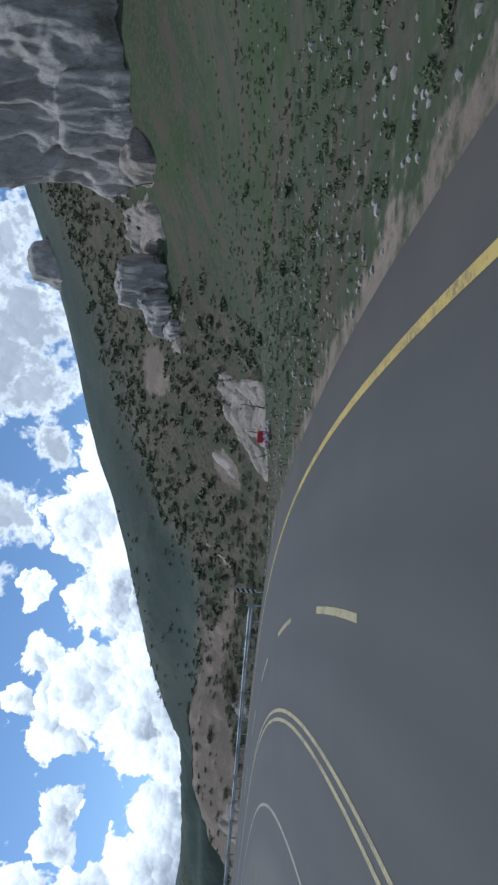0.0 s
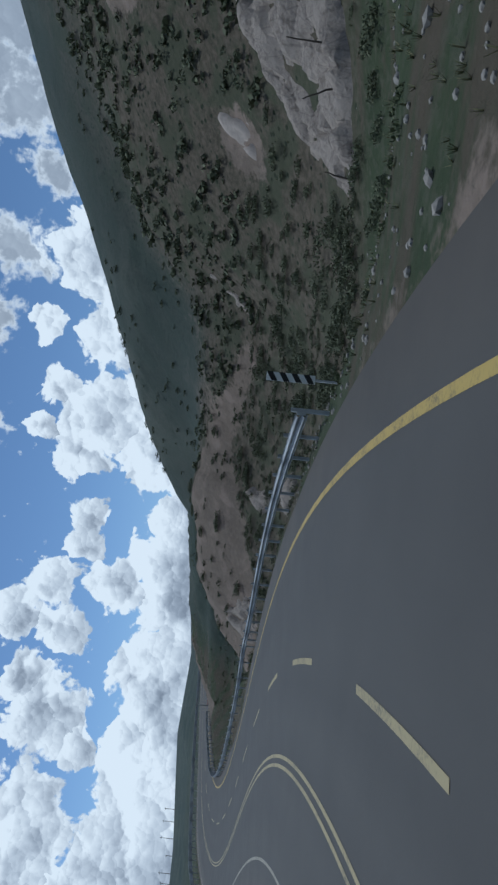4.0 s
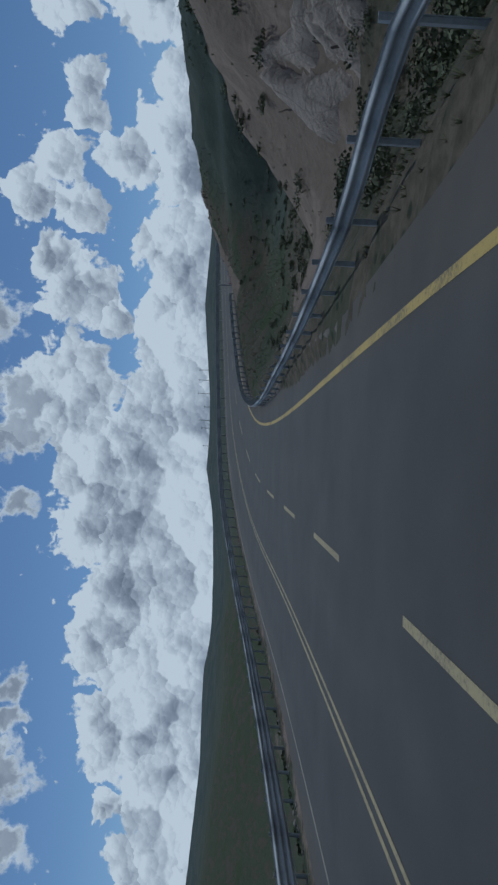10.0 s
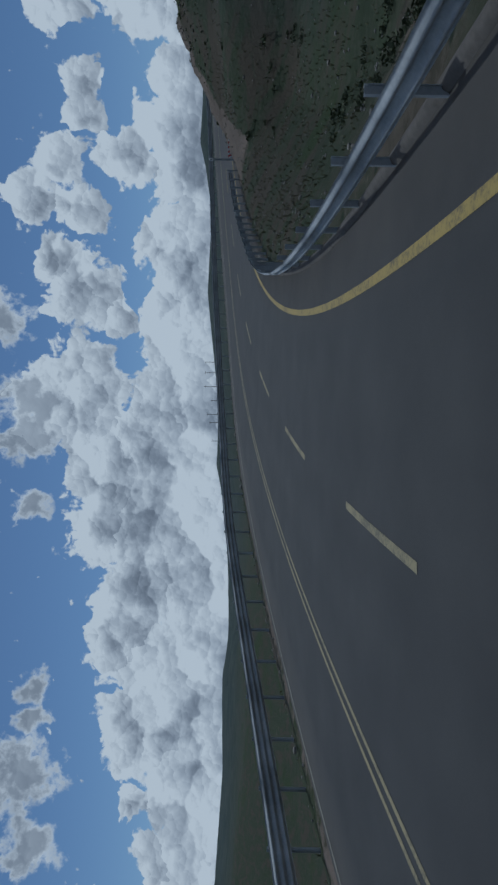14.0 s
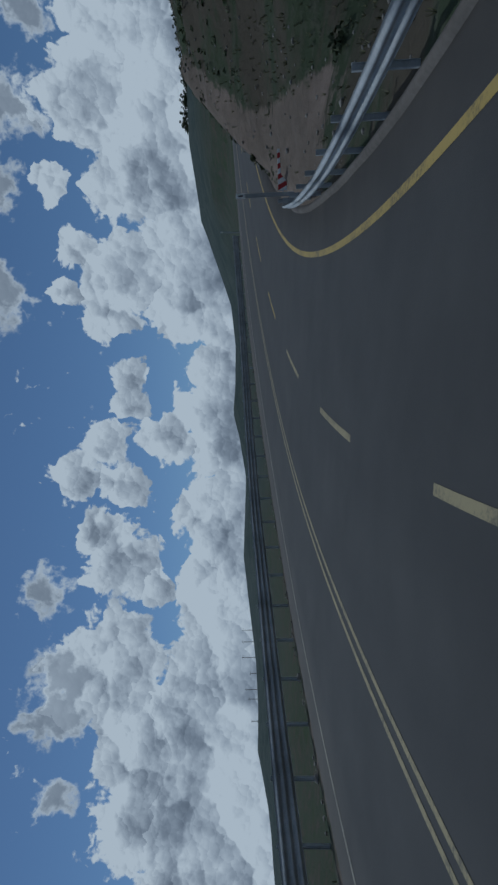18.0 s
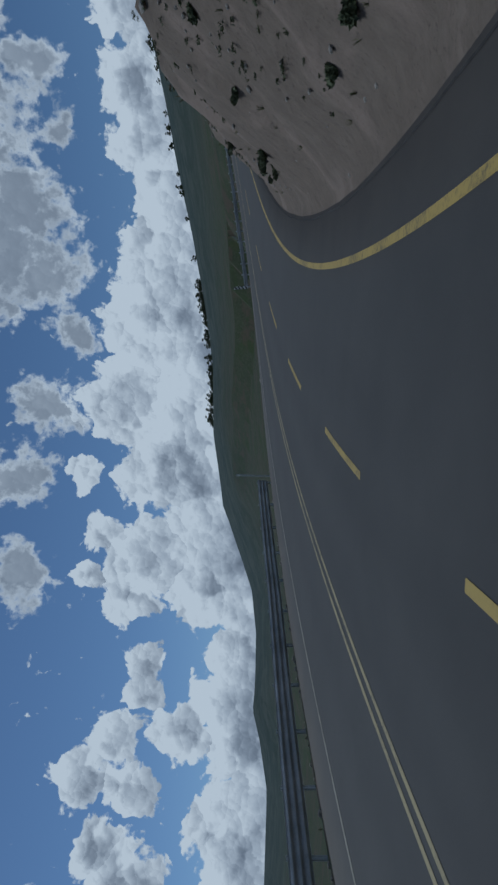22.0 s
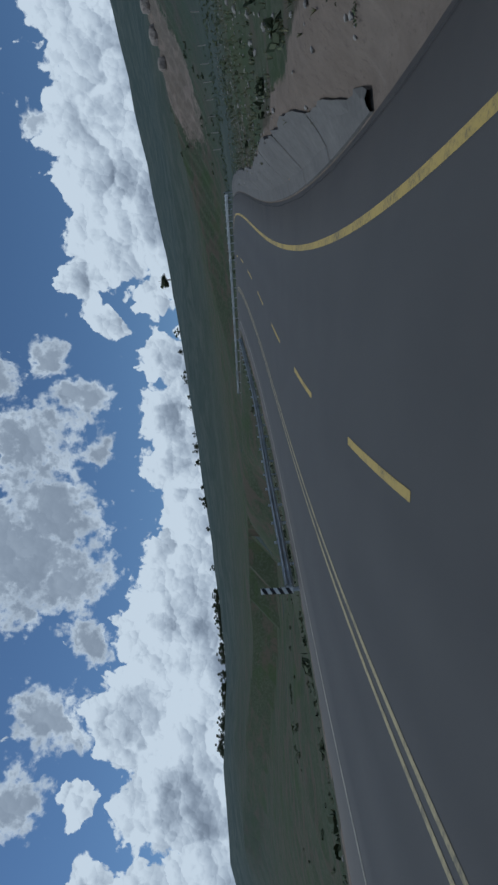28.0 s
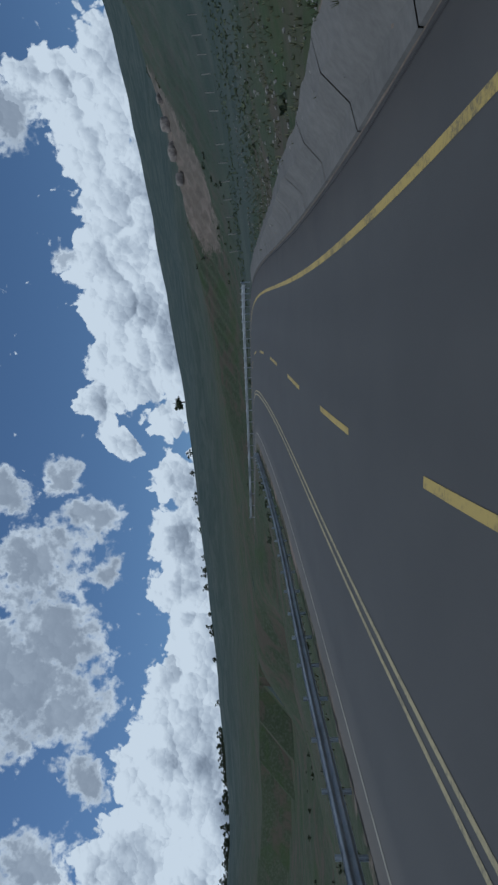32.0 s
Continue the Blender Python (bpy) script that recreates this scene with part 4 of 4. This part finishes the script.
for x, y, long, turn, rise, seed in ((-38.2, 70.6, 2.0, 95, 36, 1), (-39.8, 71.4, 1.8, 112, 30, 2), (-41.2, 72.2, 2.1, 140, 32, 3), (-43.0, 73.6, 1.6, 125, 28, 4)):
    stick("dead_branch", x, y, long, turn, rise, 0.05, seed, "thin dark dead branch lying on an eroded bank", "dead branches")
for x, y, long, turn, rise, seed in ((2.5, 52.0, 2.4, 30, 84, 5), (0.6, 52.2, 2.3, 80, 80, 6), (-0.7, 52.3, 1.9, 150, 68, 7), (-4.2, 52.8, 1.3, 20, 75, 8), (33.0, 58.0, 3.0, 60, 78, 9), (22.2, 60.0, 2.2, 200, 70, 10)):
    stick("wooden_stake", x, y, long, turn, rise, 0.06, seed, "thin dark leaning stake in a rocky slope", "leaning stakes")


# ---- plants ----
def leaf_clump(rng, verts, faces, at, radius, count, leaf, flat=0.75):
    """Adds a clump of small leaf quads round a point."""
    for _ in range(count):
        d = rng.normal(size=3)
        d /= np.linalg.norm(d)
        d[2] = abs(d[2]) * flat
        c = np.array(at) + d * radius * rng.uniform(0.45, 1.05) * np.array([1, 1, 0.9])
        a = rng.normal(size=3)
        a /= np.linalg.norm(a)
        b = np.cross(a, d)
        b /= np.linalg.norm(b) + 1e-6
        k = len(verts)
        w = leaf * rng.uniform(0.6, 1.4)
        verts.extend([c - a * w, c + b * w * 0.6, c + a * w, c - b * w * 0.6])
        faces.append((k, k + 1, k + 2, k + 3))


def quick_mesh(name, verts, faces, mat):
    me = bpy.data.meshes.new(name)
    me.from_pydata(np.asarray(verts).tolist(), [], faces)
    me.materials.append(mat)
    me.update()
    return me


def scatter(name, spots, sizes, mat, label, category, leaves=16, leaf=0.24, lumps=3, seed=0):
    rng = np.random.default_rng(seed)
    verts, faces = [], []
    zs = ground_height(spots[:, 0], spots[:, 1])[0]
    for (x, y), z, r in zip(spots, zs, sizes):
        for _ in range(lumps):
            o = rng.normal(size=2) * r * 0.45
            leaf_clump(rng, verts, faces, (x + o[0], y + o[1], z + r * 0.15), r * rng.uniform(0.6, 1.0), leaves, leaf * r)
    return tagged(new(name, quick_mesh(name, verts, faces, mat)), label, category, kind="stuff")


def clear_of_road(pts, gap):
    s, u, _ = nearest_station(pts[:, 0], pts[:, 1])
    return (u > knots(PAVED_RIGHT, s) + gap) | (u < -knots(PAVED_LEFT, s) - gap)


def hill_shrubs():
    rng = np.random.default_rng(4)
    pts = rng.uniform((-80, 40), (75, 112), (13000, 2))
    ok = clear_of_road(pts, 3.0) & (pts[:, 1] > 44 + 0.05 * pts[:, 0]) & (rng.uniform(size=len(pts)) < ease(pts[:, 0], -58, -44))
    dens = fbm(pts[:, 0], pts[:, 1], 1 / 14, 3, 41)
    ok &= (dens > -0.2) & (ground_height(pts[:, 0], pts[:, 1])[2] + 0.5 * rng.uniform(size=len(pts)) > 0.62)
    bare = ground_height(pts[:, 0], pts[:, 1])[1]
    ok &= rng.uniform(size=len(pts)) > 0.92 * ease(bare, 0.35, 0.85)
    ok &= (np.hypot(pts[:, 0] + 2.8, pts[:, 1] - 63) > 2.4) & (np.hypot((pts[:, 0] - 0.5) / 1.3, pts[:, 1] - 55.3) > 4.2)
    high_up = ground_height(pts[:, 0], pts[:, 1])[3]
    ok &= high_up < 0.4
    pts = pts[ok]
    sizes = rng.uniform(0.32, 0.80, len(pts)) ** 1.5 * np.where(high_up[ok] > 0.4, 0.6, 1.0)
    _, u, _ = nearest_station(pts[:, 0], pts[:, 1])
    close = np.abs(u) < 26
    scatter("hill_shrubs", pts[~close], sizes[~close] * 0.85, SAGE, "dark green scrub dotting a dry hillside", "shrubs", 13, 0.34, 2, 5)
    scatter("slope_shrubs", pts[close], sizes[close], SAGE, "dark rounded shrubs on a brown slope above the road", "shrubs", 80, 0.095, 3, 55)
    pts = rng.uniform((-150, -20), (60, 260), (5200, 2))
    ok = clear_of_road(pts, 2.2) & ((pts[:, 1] < 40) | (pts[:, 0] < -75) | (pts[:, 1] > 120))
    s, u, _ = nearest_station(pts[:, 0], pts[:, 1])
    ok &= (fbm(pts[:, 0], pts[:, 1], 1 / 11, 3, 43) > -0.02) & (ground_height(pts[:, 0], pts[:, 1])[1] < 0.5) & ~((ground_height(pts[:, 0], pts[:, 1])[3] > 0.45) & (u > 0))
    pts = pts[ok]
    scatter("valley_shrubs", pts, rng.uniform(0.15, 0.55, len(pts)), LEAF, "low green bushes on grassy ground", "shrubs", 11, 0.32, 2, 6)

    p = road_at(rng.uniform(44, 92, 3200), 5.6 + np.abs(rng.normal(size=3200)) * 18)[:, :2]
    p = p[clear_of_road(p, 0.9) & (fbm(p[:, 0], p[:, 1], 1 / 6, 3, 47) > -0.1)]
    scatter("slope_weeds", p, rng.uniform(0.06, 0.18, len(p)), GREEN, "low green weeds covering a roadside slope", "weeds", 26, 0.2, 2, 12)
    p = road_at(rng.uniform(205, 330, 3600), 9.5 + np.abs(rng.normal(size=3600)) * 14)[:, :2]
    p = p[clear_of_road(p, 4.0) & (fbm(p[:, 0], p[:, 1], 1 / 6, 3, 48) > -0.05)]
    scatter("bank_weeds", p, rng.uniform(0.05, 0.2, len(p)), GREEN, "green weeds on the grassy top of an earth bank", "weeds", 9, 0.42, 1, 13)
    p = road_at(rng.uniform(201, 246, 900), 5.7 + rng.uniform(0, 1, 900) ** 1.3 * 4.5)[:, :2]
    p = p[fbm(p[:, 0], p[:, 1], 1 / 2.5, 3, 49) > 0.07]
    scatter("bank_tufts", p, rng.uniform(0.05, 0.13, len(p)), LEAF, "tiny dark weeds clinging to a bare earth bank", "weeds", 22, 0.2, 2, 15)
    p = road_at(rng.uniform(104, 196, 900), 8.5 + rng.uniform(0, 1, 900) ** 1.4 * 40)[:, :2]
    p = p[clear_of_road(p, 2.5) & (fbm(p[:, 0], p[:, 1], 1 / 9, 3, 57) > -0.05)]
    scatter("ravine_shrubs", p, rng.uniform(0.18, 0.55, len(p)), LEAF, "dark scrub filling a grassy ravine", "shrubs", 34, 0.15, 2, 16)
    p = road_at(rng.uniform(85, 234, 2300), -10.5 - np.abs(rng.normal(size=2300)) * 16)[:, :2]
    p = p[clear_of_road(p, 2.0)]
    scatter("valley_weeds", p, rng.uniform(0.1, 0.5, len(p)), LEAF, "dark low scrub falling away into a valley", "weeds", 9, 0.4, 2, 14)


hill_shrubs()


def grass_tufts():
    rng = np.random.default_rng(9)
    s = rng.uniform(40, 300, 15000)
    side = rng.uniform(size=len(s)) < 0.72
    out = np.abs(rng.normal(size=len(s))) * 7 + 0.5
    u = np.where(side, knots(PAVED_RIGHT, s) + out, -8.6 - out)
    p = road_at(s, u)
    z, bare, _, _ = ground_height(p[:, 0], p[:, 1])
    ok = (rng.uniform(size=len(s)) > bare * 0.93) & (fbm(p[:, 0], p[:, 1], 1 / 4, 3, 51) > -0.12)
    verts, faces = [], []
    for (x, y), zz in zip(p[ok][:, :2], z[ok]):
        tall = rng.uniform(0.06, 0.17)
        for _ in range(8):
            a = rng.uniform(0, 6.283)
            c, q = math.cos(a), math.sin(a)
            w, lean = rng.uniform(0.006, 0.014), rng.uniform(0.02, 0.14)
            k = len(verts)
            verts += [(x - q * w, y + c * w, zz - 0.03), (x + q * w, y - c * w, zz - 0.03), (x + c * lean, y + q * lean, zz + tall)]
            faces.append((k, k + 1, k + 2))
    tagged(new("grass_tufts", quick_mesh("grass_tufts", verts, faces, DRY)), "short dry and green grass tufts along the verges", "grass", kind="stuff")


grass_tufts()


def loose_stones():
    rng = np.random.default_rng(15)
    shapes = []
    for k in range(4):
        bm = bmesh.new()
        bmesh.ops.create_icosphere(bm, subdivisions=1, radius=1.0)
        for v in bm.verts:
            v.co *= 1 + 0.45 * noise.noise(v.co * 1.3 + Vector((k * 9.0, 0, 0)))
            v.co.z *= 0.6
        shapes.append((np.array([v.co[:] for v in bm.verts]), [[v.index for v in f.verts] for f in bm.faces]))
        bm.free()
    s = np.concatenate([rng.uniform(46, 96, 1500), rng.uniform(150, 300, 1600), rng.uniform(80, 250, 900)])
    out = np.abs(rng.normal(size=len(s))) * 6 + 0.3
    u = knots(PAVED_RIGHT, s) + out
    u[-900:] = -8.0 - 0.35 * out[-900:]
    p = road_at(s, u)
    z = ground_height(p[:, 0], p[:, 1])[0]
    verts, faces = [], []
    for (x, y), zz in zip(p[:, :2], z):
        v, f = shapes[rng.integers(4)]
        size = rng.uniform(0.02, 0.07) * (1.0 + 1.0 * (rng.uniform() < 0.06))
        a = rng.uniform(0, 6.283)
        m = np.array([[math.cos(a), -math.sin(a), 0], [math.sin(a), math.cos(a), 0], [0, 0, 1]]) * size
        k = len(verts)
        verts.extend((v @ m.T + (x, y, zz + size * 0.2)).tolist())
        faces.extend([[i + k for i in g] for g in f])
    tagged(new("loose_stones", quick_mesh("loose_stones", verts, faces, STONE)), "pale loose stones strewn over the verge", "stones", kind="stuff")


loose_stones()


def bush(name, x, y, r, seed, label, group=""):
    """A bush with woody stems and a crown of many small leaves."""
    rng = np.random.default_rng(seed)
    b = base(name, pose(x, y, height_at(x, y) - 0.05), label, "bush", group)
    bm = bmesh.new()
    for k in range(5):
        a, tilt = k * 1.26 + rng.uniform(0, 0.8), rng.uniform(15, 45)
        m = pose(0, 0, 0, 0, 0, math.degrees(a)) @ pose(0, 0, 0, tilt) @ Matrix.Translation((0, 0, r * 0.35))
        bmesh.ops.create_cone(bm, segments=5, radius1=0.035 * r + 0.008, radius2=0.008, depth=r * 0.7, cap_ends=True, matrix=m)
    part("stems", bm, WOOD, b, "thin woody stems")
    verts, faces = [], []
    for _ in range(7):
        o = rng.normal(size=3) * r * 0.38
        leaf_clump(rng, verts, faces, (o[0], o[1], r * 0.45 + abs(o[2]) * 0.5), r * rng.uniform(0.35, 0.6), 55, 0.06 + 0.05 * r, 0.9)
    crown = new("crown", quick_mesh("crown", verts, faces, LEAF))
    crown.parent = b
    return b


for s, out, r, seed in ((213, 1.0, 0.24, 1), (214.2, 1.2, 0.3, 2), (216.0, 1.15, 0.26, 3), (211.3, 1.3, 0.16, 4), (208.4, 0.9, 0.13, 5), (209.6, 1.1, 0.14, 6), (206.6, 1.2, 0.16, 7), (224.3, 1.5, 0.36, 8),
                        (226, 1.5, 0.42, 9), (227.6, 1.35, 0.26, 10), (233.5, 2.3, 0.34, 11), (236.5, 2.0, 0.3, 12), (239.5, 2.8, 0.42, 13), (243, 2.6, 0.36, 14), (248, 2.4, 0.36, 15), (205.0, 1.6, 0.22, 16), (219, 3.2, 0.3, 17), (256, 2.6, 0.32, 18), (221.5, 2.4, 0.22, 19), (230.5, 1.2, 0.2, 20)):
    p = road_at(s, float(knots(PAVED_RIGHT, s)) + out)
    bush("bush", p[0], p[1], 0.62 * r, seed, "small dark green bush rooted in a bare earth bank", "bushes on the earth bank")


def tree(name, x, y, tall, seed, label, group):
    rng = np.random.default_rng(seed)
    b = base(name, pose(x, y, height_at(x, y) - 0.3), label, "tree", group)
    bm = bmesh.new()
    bmesh.ops.create_cone(bm, segments=7, radius1=tall * 0.045, radius2=tall * 0.02, depth=tall * 0.5, cap_ends=True, matrix=Matrix.Translation((0, 0, tall * 0.25)))
    for k in range(5):
        m = Matrix.Translation((0, 0, tall * 0.42)) @ pose(0, 0, 0, 0, 0, k * 72 + rng.uniform(0, 40)) @ pose(0, 0, 0, rng.uniform(25, 60)) @ Matrix.Translation((0, 0, tall * 0.16))
        bmesh.ops.create_cone(bm, segments=5, radius1=tall * 0.018, radius2=tall * 0.006, depth=tall * 0.32, cap_ends=True, matrix=m)
    part("trunk", bm, WOOD, b, "grey trunk with spreading limbs")
    verts, faces = [], []
    for _ in range(11):
        o = rng.normal(size=3) * np.array([0.2, 0.2, 0.14]) * tall
        leaf_clump(rng, verts, faces, (o[0], o[1], tall * 0.36 + o[2]), tall * rng.uniform(0.14, 0.22), 60, tall * 0.06, 1.0)
    crown = new("crown", quick_mesh("crown", verts, faces, LEAF))
    crown.parent = b
    return b


def polar(az, r):
    return -70 - r * math.sin(radians(az)), 90 + r * math.cos(radians(az))


def far_trees():
    first = tree("tree", *polar(-24.7, 779), 19.0, 1, "lone round-crowned tree on a bare ridge", "trees on the far ridges")
    rng = np.random.default_rng(77)
    kinds = [tree("tree", *polar(-20.5, 770), 8.0, 2, "dark small tree on a far ridge", "trees on the far ridges"),
             tree("tree", *polar(-19.0, 775), 7.0, 3, "dark small tree on a far ridge", "trees on the far ridges")]
    spots = [(rng.choice((rng.uniform(0, 5), rng.uniform(6.5, 11.5), rng.uniform(2, 9), rng.uniform(-5, 16))), rng.uniform(765, 800)) for _ in range(85)] + [(rng.uniform(-18, -6), rng.uniform(750, 795)) for _ in range(14)]
    for az, r in spots:
        x, y = polar(az, r)
        k = rng.uniform(0.6, 1.3)
        c = copy_thing(kinds[rng.integers(2)], pose(x, y, height_at(x, y) - 0.9, 0, 0, rng.uniform(0, 360)))
        c.scale = (k, k, k * rng.uniform(0.8, 1.1))


far_trees()


# ---- signs and posts ----
def striped_marker(name, m, dark, tall, label, wide=0.22, stripes=4, stem=0.9):
    """A narrow hazard marker: a panel of slanting stripes on a steel post."""
    mark = base(name, m, label, "road marker", "roadside hazard markers")
    bm = bmesh.new()
    box(bm, (0.05, 0.05, tall + stem), (0, 0.03, tall / 2 + 0.05 - stem / 2))
    part("post", bm, STEEL, mark)
    bm = bmesh.new()
    box(bm, (wide, 0.012, tall), (0, 0, tall / 2 + 0.1), bevel=0.004)
    panel = part("panel", bm, WHITE, mark)
    gap = tall / stripes
    for k in range(stripes):
        z0 = 0.1 + k * gap + gap * 0.05
        lift = gap * 0.45
        v = [(-wide / 2, z0), (wide / 2, z0 + lift), (wide / 2, min(z0 + lift + gap * 0.5, tall + 0.1)), (-wide / 2, z0 + gap * 0.5)]
        verts = [(x, y, z) for y in (-0.013, -0.0065) for x, z in v]
        faces = [(0, 1, 2, 3), (7, 6, 5, 4), (0, 4, 5, 1), (1, 5, 6, 2), (2, 6, 7, 3), (3, 7, 4, 0)]
        mesh_object("stripe", verts, faces, dark, panel)
    return mark


striped_marker("hazard_marker", road_pose(87.0, 6.3, 0.18), BLACK, 1.15, "black and white striped marker at a guardrail's end")
striped_marker("barrier_board", road_pose(200.8, 5.5, 0.0) @ pose(0, 0, 0.5, 0, 90, 0), RED, 1.25, "red and white striped board mounted level beside a post", 0.28, stem=0.0)
striped_marker("hazard_marker", road_pose(256.7, -7.05, 0.1), BLACK, 1.05, "black and white striped marker on a grassy verge")


def delineator(m):
    p = base("delineator_post", m, "thin pale leaning post at a guardrail's end", "post")
    bm = bmesh.new()
    box(bm, (0.075, 0.05, 1.9), (0, 0, 0.7), bevel=0.008)
    part("shaft", bm, STEEL, p)
    bm = bmesh.new()
    box(bm, (0.08, 0.055, 0.16), (0, 0, 1.5))
    part("band", bm, WHITE, p, "pale reflective band")


delineator(road_pose(237.9, -8.9, 0.0) @ pose(0, 0, 0, 4, 7, 0))


def kilometre_post(m):
    p = base("marker_post", m, "tall grey steel post with a white cap beside the guardrail", "marker post")
    bm = bmesh.new()
    for x in (-0.06, 0.06):
        box(bm, (0.01, 0.09, 1.75), (x, 0, 0.7))
    box(bm, (0.12, 0.012, 1.75), (0, 0.03, 0.7))
    part("post", bm, STEEL, p)
    bm = bmesh.new()
    box(bm, (0.15, 0.1, 0.3), (0, 0, 1.72), bevel=0.01)
    cap = part("cap", bm, WHITE, p, "white painted cap")
    bm = bmesh.new()
    box(bm, (0.05, 0.008, 0.14), (0.0, -0.055, 1.72))
    part("mark", bm, BLACK, cap, "small dark mark")


kilometre_post(road_pose(200.76, 5.48, 0.15))


def utility_pole(az, r, tall):
    x, y = polar(az, r)
    p = base("utility_pole", pose(x, y, height_at(x, y) - 0.5, 0, 0, 40), "slim dark utility pole on a far hilltop", "utility pole", "poles on the skyline")
    bm = bmesh.new()
    bmesh.ops.create_cone(bm, segments=7, radius1=0.35, radius2=0.25, depth=tall, cap_ends=True, matrix=Matrix.Translation((0, 0, tall / 2)))
    part("shaft", bm, WOOD, p)
    bm = bmesh.new()
    box(bm, (3.2, 0.3, 0.3), (0, 0, tall * 0.92))
    part("crossarm", bm, WOOD, p)


for az, tall in ((51.6, 13), (52.5, 14), (53.7, 16), (54.9, 9), (56.1, 15), (56.8, 12), (58.4, 8)):
    utility_pole(az, 780, tall)


def fence_posts():
    line = [((-22, 212), (-15, 203)), ((-33, 223), (-25, 214))]
    fence = base("fence", pose(-24, 213, height_at(-24, 213)), "two short rows of pale wooden fence posts in a pasture", "fence")
    inv = fence.matrix_world.inverted()
    data = None
    for (x0, y0), (x1, y1) in line:
        for k in range(7):
            x, y = x0 + (x1 - x0) * k / 6, y0 + (y1 - y0) * k / 6
            if data is None:
                bm = bmesh.new()
                bmesh.ops.create_cone(bm, segments=6, radius1=0.07, radius2=0.055, depth=1.3, cap_ends=True, matrix=Matrix.Translation((0, 0, 0.4)))
                ob = part("post", bm, PALE_POST, fence)
                data = ob.data
            else:
                ob = new("post", data)
                ob.parent = fence
            ob.matrix_local = inv @ pose(x, y, height_at(x, y), random.uniform(-5, 5), random.uniform(-5, 5))


fence_posts()


def memorial():
    p = road_at(78.6, 10.3)
    z = height_at(p[0], p[1])
    m = base("roadside_memorial", pose(p[0], p[1], z, 0, 0, 25), "small roadside memorial with a red panel, flowers and stones", "memorial")
    bm = bmesh.new()
    box(bm, (0.62, 0.1, 0.48), (0, 0, 0.36), bevel=0.02)
    part("panel", bm, TERRACOTTA, m, "plain red panel")
    rng = np.random.default_rng(3)
    for k in range(3):
        verts, faces = [], []
        leaf_clump(rng, verts, faces, (-0.35 + 0.3 * k, -0.25, 0.18), 0.17, 60, 0.035, 1.0)
        ob = new("flowers", quick_mesh("flowers", verts, faces, PETALS))
        ob.parent = m
    for k in range(7):
        bm = bmesh.new()
        bmesh.ops.create_icosphere(bm, subdivisions=2, radius=rng.uniform(0.08, 0.16))
        for v in bm.verts:
            v.co *= 1 + 0.3 * noise.noise(v.co * 9 + Vector((k, 0, 0)))
        bmesh.ops.translate(bm, vec=(-0.7 + 0.22 * k, -0.5 + 0.15 * (k % 2), 0.05), verts=bm.verts)
        part("stone", bm, STONE, m)


memorial()


def kerb():
    """A low rounded asphalt kerb below the guardrail and along the earth bank."""
    s = np.arange(124, 204.2, 1.0)
    edge = knots(PAVED_RIGHT, s)
    wob = fbm(s, s * 0, 0.5, 3, 61) * 0.08
    low = ease(s, 124, 128) * (1 - ease(s, 200.5, 204))
    us = [edge - 0.22 + wob, edge - 0.18 + wob, edge - 0.11 + wob, edge - 0.02 + 0.5 * wob, edge + 0.06]
    ob, _, _ = strip("kerb", s, us, [-0.02, 0.075 * low - 0.02, 0.105 * low - 0.02, 0.07 * low - 0.02, -0.1], KERB)
    tagged(ob, "low worn asphalt kerb along the road's edge", "kerb", kind="structure")


kerb()


def gutter():
    """A thin dark strip along the joint at the foot of the earth bank."""
    s = np.arange(200, 300, 0.8)
    edge = knots(PAVED_RIGHT, s) + fbm(s, s * 0, 0.6, 3, 65) * 0.1 - 0.12
    ob, _, _ = strip("gutter", s, [edge - 0.012, edge, edge + 0.02], [0.004, 0.007, 0.012], DARK_JOINT)
    tagged(ob, "thin dark joint between asphalt and earth bank", "gutter", kind="structure")


gutter()
for x, y, size, seed in ((8, 244, (3.4, 2.2, 2.0), 41), (12, 241.5, (2.6, 2.0, 1.8), 42), (4, 246.5, (2.2, 1.6, 1.6), 43), (15.5, 239, (1.8, 1.4, 1.2), 44)):
    rock("boulder", x, y, size, TAN_ROCK, "pale boulder among scrub on an eroded slope", "boulder", seed, seed * 20, detail=4, sink=0.25, group="pale boulders")


# ---- concrete by the road ----
def concrete_apron():
    """Concrete slabs lining the foot of the earth bank, with open joints and a ragged upper edge."""
    m = road_pose(262, 5.6)
    apron = base("concrete_apron", m, "pale weathered concrete lining along the foot of a bank", "drain lining")
    inv = np.array(m.inverted())
    cuts = np.arange(247.0, 302.0, 3.6)
    for k, (a, b) in enumerate(zip(cuts[:-1], cuts[1:])):
        rows = np.linspace(a + 0.02, b - 0.03, 13)
        tops = knots([(247, 0.3), (252, 1.25), (262, 1.45), (280, 1.4), (302, 1.3)], rows) + 0.55 * fbm(rows, rows * 0 + 3, 0.8, 4, 77)
        across = np.array([0.0, 0.02, 0.3, 0.62, 0.97, 1.0])
        lift = np.array([-0.12, 0.05, 0.10, 0.12, 0.08, -0.15])
        su = np.repeat(rows, 6)
        u = knots(PAVED_RIGHT, su) + 0.03 + np.tile(across, 13) * np.repeat(tops, 6)
        p = road_at(su, u)
        p[:, 2] = ground_height(p[:, 0], p[:, 1])[0] + np.tile(lift, 13)
        p = np.c_[p, np.ones(len(p))] @ inv.T
        faces = [(i * 6 + j, i * 6 + j + 1, (i + 1) * 6 + j + 1, (i + 1) * 6 + j) for i in range(12) for j in range(5)]
        mesh_object("slab", p[:, :3].tolist(), faces, CONCRETE, apron, smooth=False)


concrete_apron()
